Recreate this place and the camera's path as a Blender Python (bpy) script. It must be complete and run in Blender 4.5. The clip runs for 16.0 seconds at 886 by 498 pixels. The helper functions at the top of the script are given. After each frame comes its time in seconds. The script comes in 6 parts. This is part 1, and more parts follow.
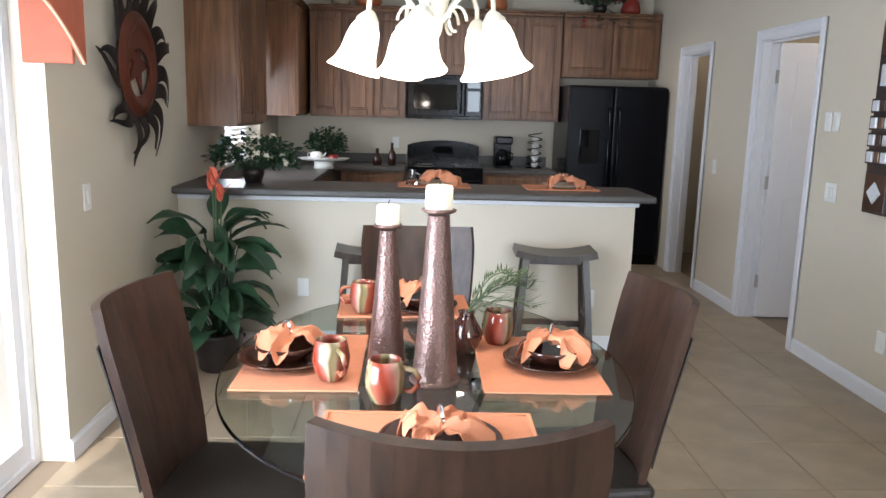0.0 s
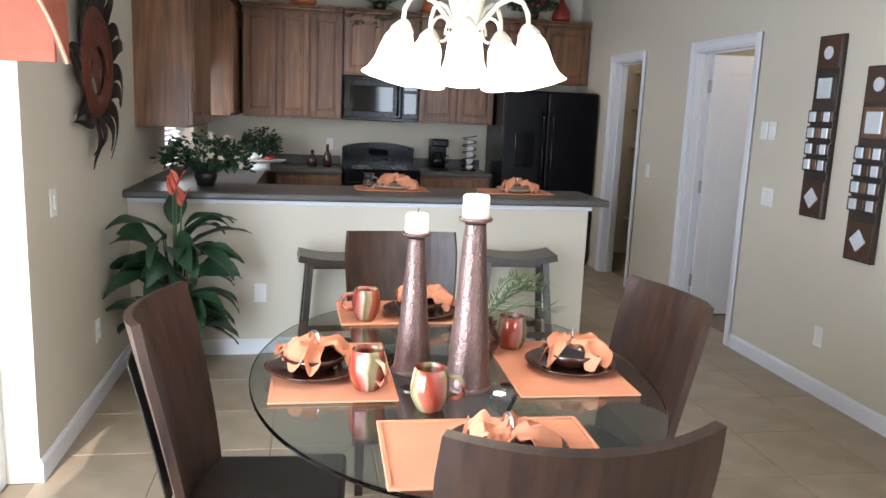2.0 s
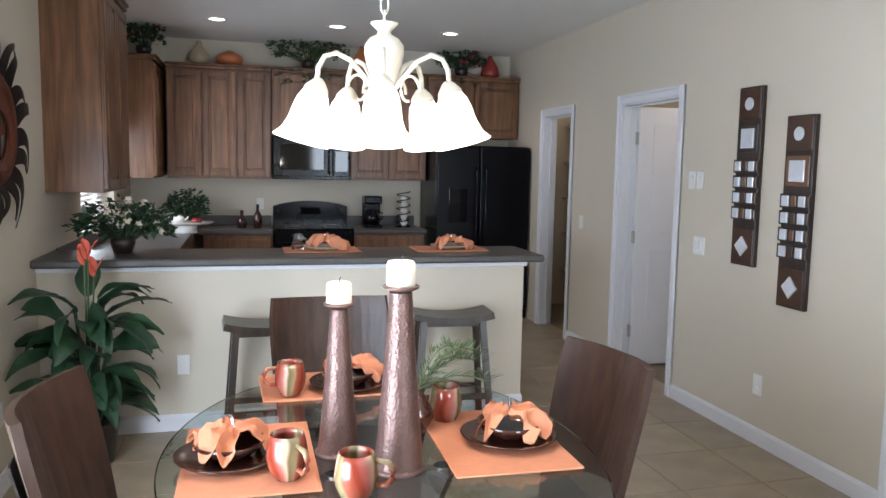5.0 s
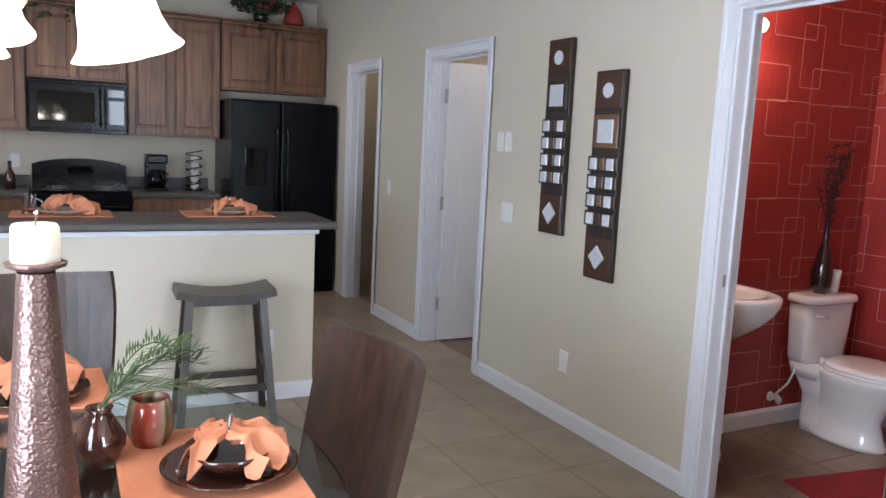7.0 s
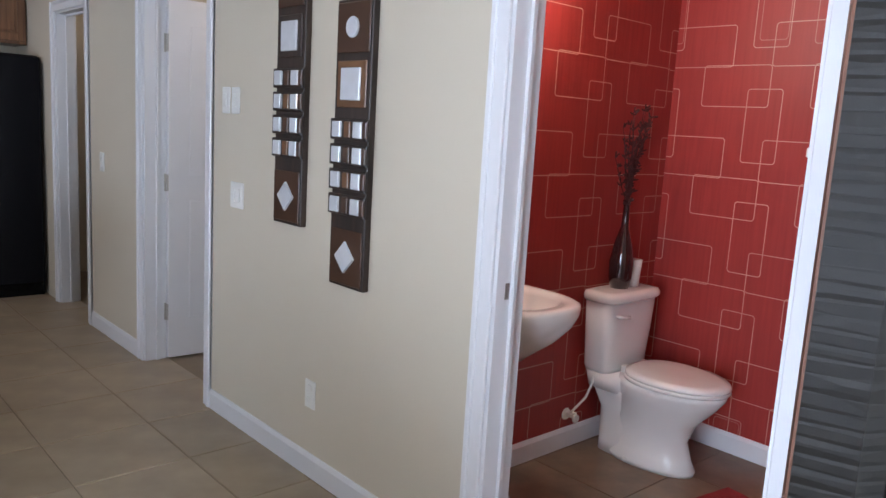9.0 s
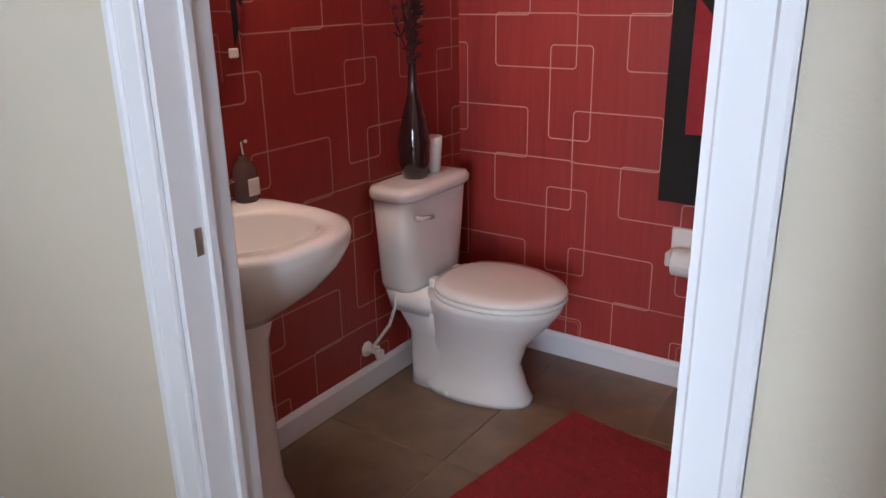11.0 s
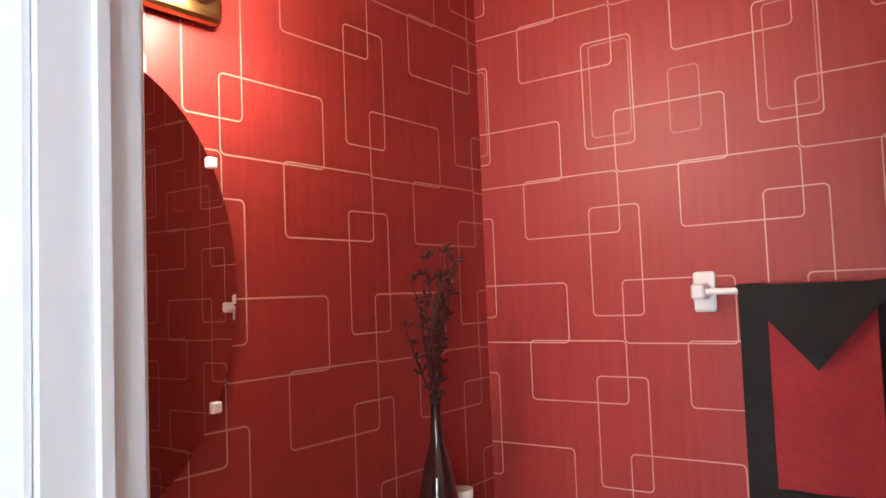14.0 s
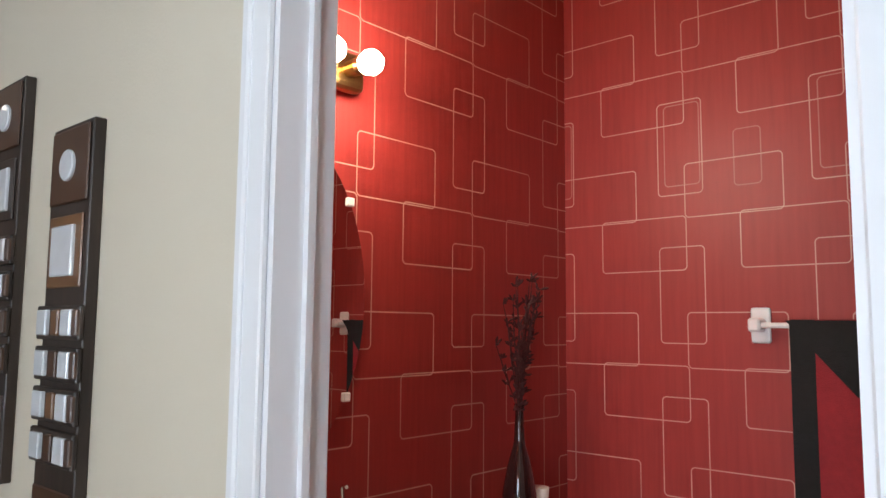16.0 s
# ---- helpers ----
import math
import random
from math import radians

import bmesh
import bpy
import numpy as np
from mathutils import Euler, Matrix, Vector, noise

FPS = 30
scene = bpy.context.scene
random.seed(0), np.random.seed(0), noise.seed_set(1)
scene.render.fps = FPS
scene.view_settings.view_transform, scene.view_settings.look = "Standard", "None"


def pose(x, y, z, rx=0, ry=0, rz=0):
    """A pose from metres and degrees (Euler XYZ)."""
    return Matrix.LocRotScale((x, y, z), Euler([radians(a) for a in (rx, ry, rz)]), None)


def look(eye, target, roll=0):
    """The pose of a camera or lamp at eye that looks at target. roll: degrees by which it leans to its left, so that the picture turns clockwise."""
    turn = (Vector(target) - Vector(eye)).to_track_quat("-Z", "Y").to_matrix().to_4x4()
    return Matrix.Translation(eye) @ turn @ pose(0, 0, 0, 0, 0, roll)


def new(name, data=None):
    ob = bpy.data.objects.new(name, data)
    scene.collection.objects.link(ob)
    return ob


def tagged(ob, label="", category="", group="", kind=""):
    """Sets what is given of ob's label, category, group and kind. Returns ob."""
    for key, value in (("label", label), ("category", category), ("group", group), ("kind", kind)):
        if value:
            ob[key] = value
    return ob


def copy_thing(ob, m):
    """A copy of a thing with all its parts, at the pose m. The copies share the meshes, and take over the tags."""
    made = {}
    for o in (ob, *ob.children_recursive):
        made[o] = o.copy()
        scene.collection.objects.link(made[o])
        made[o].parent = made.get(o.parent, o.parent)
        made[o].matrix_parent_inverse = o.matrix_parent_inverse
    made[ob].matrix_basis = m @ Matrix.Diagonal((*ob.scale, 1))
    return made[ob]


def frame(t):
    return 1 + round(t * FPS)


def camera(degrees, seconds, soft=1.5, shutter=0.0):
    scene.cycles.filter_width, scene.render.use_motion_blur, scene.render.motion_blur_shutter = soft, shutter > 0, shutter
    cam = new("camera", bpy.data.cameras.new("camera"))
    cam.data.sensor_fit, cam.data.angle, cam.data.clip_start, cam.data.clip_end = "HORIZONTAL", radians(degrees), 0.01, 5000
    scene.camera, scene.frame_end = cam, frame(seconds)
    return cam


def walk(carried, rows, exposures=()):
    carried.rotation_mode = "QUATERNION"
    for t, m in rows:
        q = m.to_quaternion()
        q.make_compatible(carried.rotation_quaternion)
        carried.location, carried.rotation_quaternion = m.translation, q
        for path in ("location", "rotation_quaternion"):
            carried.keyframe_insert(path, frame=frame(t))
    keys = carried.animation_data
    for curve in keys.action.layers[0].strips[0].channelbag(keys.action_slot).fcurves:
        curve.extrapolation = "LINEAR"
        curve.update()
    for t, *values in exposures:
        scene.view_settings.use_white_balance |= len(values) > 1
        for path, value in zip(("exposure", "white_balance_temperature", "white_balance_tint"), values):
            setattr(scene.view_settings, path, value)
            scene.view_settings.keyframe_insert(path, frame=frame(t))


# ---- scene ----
cam = camera(60.5, 16.0)
PATH = [
    (0, (0.196, 0.48, 1.496), (0.284, 2.445, 1.132), 1.5),
    (0.5, (0.113, 0.535, 1.499), (0.221, 2.502, 1.15), 3.1),
    (1, (-0.002, 0.562, 1.473), (0.198, 2.515, 1.092), 4.4),
    (1.5, (-0.104, 0.543, 1.493), (0.184, 2.486, 1.112), 2.5),
    (2, (-0.165, 0.498, 1.511), (0.18, 2.436, 1.155), 2.4),
    (2.5, (-0.213, 0.486, 1.509), (0.146, 2.427, 1.185), 2.1),
    (3, (-0.218, 0.484, 1.514), (0.133, 2.433, 1.231), 2.1),
    (3.5, (-0.209, 0.489, 1.534), (0.152, 2.441, 1.294), 1.6),
    (6, (0.037, 0.783, 1.517), (0.667, 2.67, 1.311), 2.0),
    (6.5, (0.136, 0.891, 1.493), (0.863, 2.737, 1.238), 2.8),
    (7, (0.296, 1.082, 1.459), (1.211, 2.839, 1.18), 2.7),
    (7.5, (0.476, 1.302, 1.434), (1.495, 2.996, 1.132), 3.4),
    (8, (0.705, 1.48, 1.413), (1.774, 3.132, 1.057), 3.8),
    (8.5, (0.929, 1.632, 1.412), (2.09, 3.227, 1.081), 5.3),
    (9, (1.108, 1.775, 1.419), (2.439, 3.234, 1.101), 3.4),
    (9.5, (1.295, 1.942, 1.44), (2.768, 3.244, 1.072), 1.4),
    (10, (1.522, 2.062, 1.413), (3.07, 3.225, 0.915), 1.4),
    (12.5, (2.329, 2.415, 1.32), (3.85, 3.493, 0.595), -3.6),
    (13, (2.349, 2.454, 1.324), (3.915, 3.567, 0.77), -3.7),
    (13.5, (2.366, 2.456, 1.358), (3.97, 3.622, 1.103), -3.6),
    (14, (2.298, 2.463, 1.418), (3.914, 3.634, 1.539), -2.2),
    (14.5, (2.21, 2.455, 1.499), (3.8, 3.592, 1.921), -1.7),
    (15, (2.125, 2.394, 1.485), (3.659, 3.562, 2.017), -1.2),
    (15.5, (2.038, 2.349, 1.46), (3.571, 3.567, 1.867), -0.3),
    (16, (1.976, 2.263, 1.387), (3.457, 3.592, 1.591), 0.5),
]
EXPOSURES = ((0, 0.1, 6550, 13), (3.5, 0.05, 6500, 13), (6.5, -0.08, 6400, 15), (8, 0.1, 6300, 16), (9.2, -0.05, 6300, 16), (10, -0.15, 6350, 15), (12.5, 0.0, 6550, 14), (13.4, 0.5, 6650, 12), (14.0, 0.5, 6700, 12), (14.5, 0.22, 6850, 11), (15.3, 0.02, 6800, 11), (16, -0.05, 6750, 11))
walk(cam, [(t, look(eye, target, roll)) for t, eye, target, roll in PATH], EXPOSURES)

# ---------------------------------------------------------------- world and light
world = bpy.data.worlds.new("world")
scene.world = world
world.use_nodes = True
wn = world.node_tree
sky = wn.nodes.new("ShaderNodeTexSky")
sky.sky_type, sky.sun_disc = "NISHITA", False
sky.sun_elevation, sky.sun_rotation = radians(51), radians(192)
wn.links.new(sky.outputs[0], wn.nodes["Background"].inputs[0])
wn.nodes["Background"].inputs[1].default_value = 0.08
sun = new("sun", bpy.data.lights.new("sun", "SUN"))
sun.data.energy, sun.data.angle, sun.data.color = 3.5, radians(0.5), (1.0, 0.95, 0.86)
sun.matrix_world = look((-1.5, -5, 9), (0, 2, 0))


def area(name, eye, target, w, h, power, color=(1, 1, 1)):
    ob = new(name, bpy.data.lights.new(name, "AREA"))
    ob.data.shape, ob.data.size, ob.data.size_y, ob.data.energy, ob.data.color = "RECTANGLE", w, h, power, color
    ob.matrix_world = look(eye, target)
    return ob


def spot_light(name, p, power, spread, color=(1, 0.9, 0.78)):
    ob = new(name, bpy.data.lights.new(name, "SPOT"))
    ob.data.energy, ob.data.spot_size, ob.data.spot_blend, ob.data.shadow_soft_size, ob.data.color = power, radians(spread), 0.5, 0.05, color
    ob.location = p
    return ob


def bulb_light(name, p, power, radius=0.03, color=(1, 0.9, 0.78)):
    ob = new(name, bpy.data.lights.new(name, "POINT"))
    ob.data.energy, ob.data.shadow_soft_size, ob.data.color = power, radius, color
    ob.location = p
    return ob


# sky light in the two glazed openings
area("daylight_slider", (-1.45, 1.45, 1.15), (2, 2.7, 1.4), 1.6, 1.9, 195, (0.68, 0.84, 1.0))
area("daylight_rear_window", (1.95, -2.96, 1.3), (1.5, 3, 1.2), 1.0, 2.1, 150, (0.72, 0.86, 1.0))
area("daylight_kitchen_window", (-1.3, 6.95, 1.5), (2, 6.95, 1.2), 1.0, 0.9, 26, (0.8, 0.9, 1.0))


# ---------------------------------------------------------------- materials
def material(name, base, rough=0.5, metal=0.0, vary=0.08, scale=12.0, bump=0.0, bump_scale=60.0, coat=0.0, random_by_object=0.0, tint=None):
    m = bpy.data.materials.new(name)
    m.use_nodes = True
    t, b = m.node_tree, m.node_tree.nodes["Principled BSDF"]
    b.inputs["Roughness"].default_value, b.inputs["Metallic"].default_value = rough, metal
    b.inputs["Coat Weight"].default_value = coat
    tc = t.nodes.new("ShaderNodeTexCoord")
    n1, n2 = t.nodes.new("ShaderNodeTexNoise"), t.nodes.new("ShaderNodeTexNoise")
    n1.inputs["Scale"].default_value, n1.inputs["Detail"].default_value = scale, 4
    n2.inputs["Scale"].default_value, n2.inputs["Detail"].default_value = scale * 0.15, 3
    add = t.nodes.new("ShaderNodeMath")
    add.operation = "ADD"
    mix = t.nodes.new("ShaderNodeMix")
    mix.data_type = "RGBA"
    dark = [c * (1 - vary * 1.6) for c in base]
    light = [min(1, c * (1 + vary * 1.6)) for c in (tint or base)]
    mix.inputs[6].default_value, mix.inputs[7].default_value = (*dark, 1), (*light, 1)
    half = t.nodes.new("ShaderNodeMath")
    half.operation, half.inputs[1].default_value = "MULTIPLY", 0.5
    for n in (n1, n2):
        t.links.new(tc.outputs["Object"], n.inputs["Vector"])
    t.links.new(n1.outputs[0], add.inputs[0])
    t.links.new(n2.outputs[0], add.inputs[1])
    t.links.new(add.outputs[0], half.inputs[0])
    t.links.new(half.outputs[0], mix.inputs[0])
    out = mix.outputs[2]
    if random_by_object:
        info, hsv, ma = t.nodes.new("ShaderNodeObjectInfo"), t.nodes.new("ShaderNodeHueSaturation"), t.nodes.new("ShaderNodeMath")
        ma.operation, ma.inputs[1].default_value, ma.inputs[2].default_value = "MULTIPLY_ADD", random_by_object, 1 - random_by_object / 2
        t.links.new(info.outputs["Random"], ma.inputs[0])
        t.links.new(ma.outputs[0], hsv.inputs["Value"])
        t.links.new(out, hsv.inputs["Color"])
        out = hsv.outputs[0]
    t.links.new(out, b.inputs["Base Color"])
    if bump:
        nb, bp = t.nodes.new("ShaderNodeTexNoise"), t.nodes.new("ShaderNodeBump")
        nb.inputs["Scale"].default_value, nb.inputs["Detail"].default_value = bump_scale, 3
        t.links.new(tc.outputs["Object"], nb.inputs["Vector"])
        bp.inputs["Strength"].default_value, bp.inputs["Distance"].default_value = bump, 0.004
        t.links.new(nb.outputs[0], bp.inputs["Height"])
        t.links.new(bp.outputs[0], b.inputs["Normal"])
    return m


def wood(name, dark, light, rough=0.38, grain=(30, 30, 2.2), bump=0.12):
    m = bpy.data.materials.new(name)
    m.use_nodes = True
    t, b = m.node_tree, m.node_tree.nodes["Principled BSDF"]
    tc, mp, n1, n2 = (t.nodes.new("ShaderNode" + k) for k in ("TexCoord", "Mapping", "TexNoise", "TexNoise"))
    mp.inputs["Scale"].default_value = grain
    t.links.new(tc.outputs["Object"], mp.inputs[0])
    n1.inputs["Scale"].default_value, n1.inputs["Detail"].default_value, n1.inputs["Distortion"].default_value = 1.0, 6, 0.6
    n2.inputs["Scale"].default_value = 3.0
    t.links.new(mp.outputs[0], n1.inputs[0])
    t.links.new(tc.outputs["Object"], n2.inputs[0])
    ad = t.nodes.new("ShaderNodeMath")
    ad.operation, ad.inputs[1].default_value = "MULTIPLY_ADD", 0.45
    t.links.new(n2.outputs[0], ad.inputs[0])
    t.links.new(n1.outputs[0], ad.inputs[2])
    r = t.nodes.new("ShaderNodeValToRGB")
    r.color_ramp.elements[0].position, r.color_ramp.elements[1].position = 0.5, 0.95
    r.color_ramp.elements[0].color, r.color_ramp.elements[1].color = (*dark, 1), (*light, 1)
    t.links.new(ad.outputs[0], r.inputs[0])
    info, hsv, ma = t.nodes.new("ShaderNodeObjectInfo"), t.nodes.new("ShaderNodeHueSaturation"), t.nodes.new("ShaderNodeMath")
    ma.operation, ma.inputs[1].default_value, ma.inputs[2].default_value = "MULTIPLY_ADD", 0.22, 0.89
    t.links.new(info.outputs["Random"], ma.inputs[0])
    t.links.new(ma.outputs[0], hsv.inputs["Value"])
    t.links.new(r.outputs[0], hsv.inputs["Color"])
    t.links.new(hsv.outputs[0], b.inputs["Base Color"])
    b.inputs["Roughness"].default_value = rough
    bp = t.nodes.new("ShaderNodeBump")
    bp.inputs["Strength"].default_value, bp.inputs["Distance"].default_value = bump, 0.002
    t.links.new(n1.outputs[0], bp.inputs["Height"])
    t.links.new(bp.outputs[0], b.inputs["Normal"])
    return m


def glass(name, color=(1, 1, 1), rough=0.0):
    m = bpy.data.materials.new(name)
    m.use_nodes = True
    b = m.node_tree.nodes["Principled BSDF"]
    b.inputs["Base Color"].default_value = (*color, 1)
    b.inputs["Transmission Weight"].default_value, b.inputs["Roughness"].default_value = 1.0, rough
    return m


def glow(name, color, strength):
    m = bpy.data.materials.new(name)
    m.use_nodes = True
    b = m.node_tree.nodes["Principled BSDF"]
    b.inputs["Base Color"].default_value = (*color, 1)
    b.inputs["Emission Color"].default_value, b.inputs["Emission Strength"].default_value = (*color, 1), strength
    return m


WALL = material("wall_paint_beige", (0.61, 0.545, 0.445), 0.85, vary=0.02, scale=3, bump=0.15, bump_scale=140)
CEIL = material("ceiling_paint", (0.78, 0.77, 0.74), 0.9, vary=0.02, scale=4, bump=0.35, bump_scale=90)
TRIM = material("white_trim_paint", (0.74, 0.74, 0.77), 0.45, vary=0.02, scale=6)
DOORP = material("white_door_paint", (0.74, 0.73, 0.75), 0.45, vary=0.02, scale=6)
TILE = material("tan_floor_tile", (0.29, 0.222, 0.157), 0.36, vary=0.42, scale=5, bump=0.08, bump_scale=30, random_by_object=0.12, tint=(0.35, 0.272, 0.19))
BATHTILE = material("brown_mottled_tile", (0.125, 0.084, 0.053), 0.36, vary=0.55, scale=9, bump=0.08, bump_scale=30, random_by_object=0.1, tint=(0.20, 0.135, 0.085))
GROUT = material("grout", (0.235, 0.185, 0.138), 0.9, vary=0.1, scale=20)
CHERRY = wood("cherry_cabinet_wood", (0.092, 0.038, 0.018), (0.25, 0.118, 0.055), 0.35)
WENGE = wood("dark_brown_chair_wood", (0.019, 0.010, 0.007), (0.052, 0.025, 0.016), 0.36)
STOOLW = wood("dark_stool_wood", (0.02, 0.013, 0.01), (0.055, 0.034, 0.024), 0.33)
LEATHER = material("dark_leather", (0.020, 0.014, 0.011), 0.4, vary=0.2, scale=30, bump=0.3, bump_scale=160)
COUNTER = material("grey_laminate_counter", (0.07, 0.062, 0.057), 0.38, vary=0.3, scale=60, bump=0.03)
BLACK = material("black_appliance", (0.004, 0.004, 0.005), 0.2, vary=0.1, scale=8)
BLACKTEX = material("black_textured_door", (0.004, 0.004, 0.006), 0.22, vary=0.1, scale=8, bump=0.25, bump_scale=220)
DARKGLASS = material("dark_glass", (0.004, 0.004, 0.005), 0.05, vary=0.1)
CHROME = material("chrome", (0.75, 0.75, 0.76), 0.12, 1.0, vary=0.03)
NICKEL = material("brushed_nickel", (0.45, 0.43, 0.40), 0.32, 1.0, vary=0.06)
TABLEGLASS = glass("table_glass", (0.82, 0.92, 0.88))
PANE = glass("window_glass")
ORANGE = material("orange_cloth", (0.58, 0.22, 0.115), 0.85, vary=0.12, scale=40, bump=0.25, bump_scale=300)
VALANCE = material("orange_valance_fabric", (0.40, 0.105, 0.055), 0.7, vary=0.22, scale=14, bump=0.2, bump_scale=120)
COPPER = material("hammered_copper_brown", (0.17, 0.10, 0.085), 0.3, 0.55, vary=0.15, scale=18, bump=0.0)
WAX = material("cream_wax", (0.82, 0.76, 0.64), 0.5, vary=0.03)
PLATE = material("brown_glazed_plate", (0.045, 0.014, 0.009), 0.12, vary=0.3, scale=14, coat=0.6)
PORCELAIN = material("white_porcelain", (0.8, 0.775, 0.745), 0.12, vary=0.015, scale=3, coat=0.4)
WHITEPL = material("white_plastic", (0.78, 0.77, 0.74), 0.4, vary=0.02)
CREAMMETAL = material("cream_enamel", (0.72, 0.66, 0.54), 0.45, vary=0.12, scale=30)
SHADEGLOW = glow("lit_shade_glass", (1.0, 0.92, 0.8), 2.2)
BULBGLOW = glow("lit_bulb", (1.0, 0.82, 0.6), 45)
LEAF = material("dark_green_leaf", (0.014, 0.036, 0.018), 0.36, vary=0.35, scale=9, tint=(0.024, 0.06, 0.028))
LEAF2 = material("fern_green", (0.05, 0.085, 0.03), 0.5, vary=0.3, scale=9)
PETAL = material("coral_petal", (0.62, 0.12, 0.07), 0.6, vary=0.15)
for dull in (BLACK, BLACKTEX, DARKGLASS, WENGE):
    dull.node_tree.nodes["Principled BSDF"].inputs["Specular IOR Level"].default_value = 0.3 if dull in (WENGE, DARKGLASS) else 0.16
POT = material("dark_pot", (0.02, 0.014, 0.012), 0.35, vary=0.2)


# ---------------------------------------------------------------- mesh helpers
def link(name, bm, mat, parent=None, smooth=False):
    me = bpy.data.meshes.new(name)
    bm.to_mesh(me)
    bm.free()
    for m in mat if isinstance(mat, (list, tuple)) else [mat]:
        me.materials.append(m)
    if smooth:
        me.shade_smooth()
    ob = new(name, me)
    if parent is not None:
        ob.parent = parent
    return ob


def part(name, bm, mat, parent, label="", smooth=False):
    ob = link(name, bm, mat, parent, smooth)
    return tagged(ob, label) if label else ob


def thing(name, label, category, group="", m=None, kind=""):
    ob = new(name)
    ob.empty_display_size = 0.1
    if m is not None:
        ob.matrix_world = m
    return tagged(ob, label, category, group, kind)


def add_box(bm, x0, x1, y0, y1, z0, z1, bevel=0.0, m=None, seg=1):
    r = bmesh.ops.create_cube(bm, size=1)
    vs = r["verts"]
    mm = Matrix.Translation(((x0 + x1) / 2, (y0 + y1) / 2, (z0 + z1) / 2)) @ Matrix.Diagonal((abs(x1 - x0), abs(y1 - y0), abs(z1 - z0), 1))
    bmesh.ops.transform(bm, matrix=(m @ mm) if m else mm, verts=vs)
    if bevel:
        es = list({e for v in vs for e in v.link_edges})
        bmesh.ops.bevel(bm, geom=es, offset=bevel, segments=seg, affect="EDGES", profile=0.5)
    return bm


def box(x0, x1, y0, y1, z0, z1, bevel=0.0, m=None, seg=1):
    return add_box(bmesh.new(), x0, x1, y0, y1, z0, z1, bevel, m, seg)


def add_lathe(bm, profile, n=32, m=None, cap=False):
    """Turns (radius, z) pairs round the z axis."""
    rings = []
    for r, z in profile:
        rings.append([bm.verts.new((m @ Vector((r * math.cos(2 * math.pi * k / n), r * math.sin(2 * math.pi * k / n), z))) if m
                                   else (r * math.cos(2 * math.pi * k / n), r * math.sin(2 * math.pi * k / n), z)) for k in range(n)])
    for a, b in zip(rings, rings[1:]):
        for k in range(n):
            bm.faces.new((a[k], a[(k + 1) % n], b[(k + 1) % n], b[k]))
    if cap:
        bm.faces.new(rings[-1])
        bm.faces.new(rings[0][::-1])
    return bm


def lathe(profile, n=32, m=None, cap=False):
    return add_lathe(bmesh.new(), profile, n, m, cap)


def add_tube(bm, pts, radius, n=8, closed=False):
    pts = [Vector(p) for p in pts]
    rings, up = [], Vector((0, 0, 1))
    for i, p in enumerate(pts):
        a, b = pts[max(0, i - 1)], pts[min(len(pts) - 1, i + 1)]
        d = (b - a).normalized()
        s = d.cross(up)
        if s.length < 0.05:
            s = d.cross(Vector((0, 1, 0)))
        s.normalize()
        u = s.cross(d)
        r = radius[i] if isinstance(radius, (list, tuple)) else radius
        rings.append([bm.verts.new(p + r * (math.cos(2 * math.pi * k / n) * s + math.sin(2 * math.pi * k / n) * u)) for k in range(n)])
    for a, b in zip(rings, rings[1:]):
        for k in range(n):
            bm.faces.new((a[k], a[(k + 1) % n], b[(k + 1) % n], b[k]))
    bm.faces.new(rings[0][::-1])
    bm.faces.new(rings[-1])
    return bm


def tube(pts, radius, n=8):
    return add_tube(bmesh.new(), pts, radius, n)


def add_prism(bm, outline, z0, z1, m=None):
    lo = [bm.verts.new((m @ Vector((x, y, z0))) if m else (x, y, z0)) for x, y in outline]
    hi = [bm.verts.new((m @ Vector((x, y, z1))) if m else (x, y, z1)) for x, y in outline]
    n = len(outline)
    bm.faces.new(lo[::-1])
    bm.faces.new(hi)
    for k in range(n):
        bm.faces.new((lo[k], lo[(k + 1) % n], hi[(k + 1) % n], hi[k]))
    return bm


def prism(outline, z0, z1, m=None):
    return add_prism(bmesh.new(), outline, z0, z1, m)


def loft(sections):
    """Skins closed rings of equal count, capped."""
    bm = bmesh.new()
    rings = [[bm.verts.new(p) for p in s] for s in sections]
    n = len(rings[0])
    for a, b in zip(rings, rings[1:]):
        for k in range(n):
            bm.faces.new((a[k], a[(k + 1) % n], b[(k + 1) % n], b[k]))
    bm.faces.new(rings[0][::-1])
    bm.faces.new(rings[-1])
    return bm


def cloth_sheet(f, nu, nv, thick):
    """A thin folded cloth given by f(u, v), its underside straight below its top."""
    bm = bmesh.new()
    top = [[bm.verts.new(f(i / nu, j / nv)) for j in range(nv + 1)] for i in range(nu + 1)]
    low = [[bm.verts.new(v.co - Vector((0, 0, thick))) for v in row] for row in top]
    for i in range(nu):
        for j in range(nv):
            bm.faces.new((top[i][j], top[i + 1][j], top[i + 1][j + 1], top[i][j + 1]))
            bm.faces.new((low[i][j], low[i][j + 1], low[i + 1][j + 1], low[i + 1][j]))
    for i in range(nu):
        for j in (0, nv):
            bm.faces.new((top[i][j], low[i][j], low[i + 1][j], top[i + 1][j]))
    for j in range(nv):
        for i in (0, nu):
            bm.faces.new((top[i][j], top[i][j + 1], low[i][j + 1], low[i][j]))
    bmesh.ops.recalc_face_normals(bm, faces=bm.faces[:])
    return bm


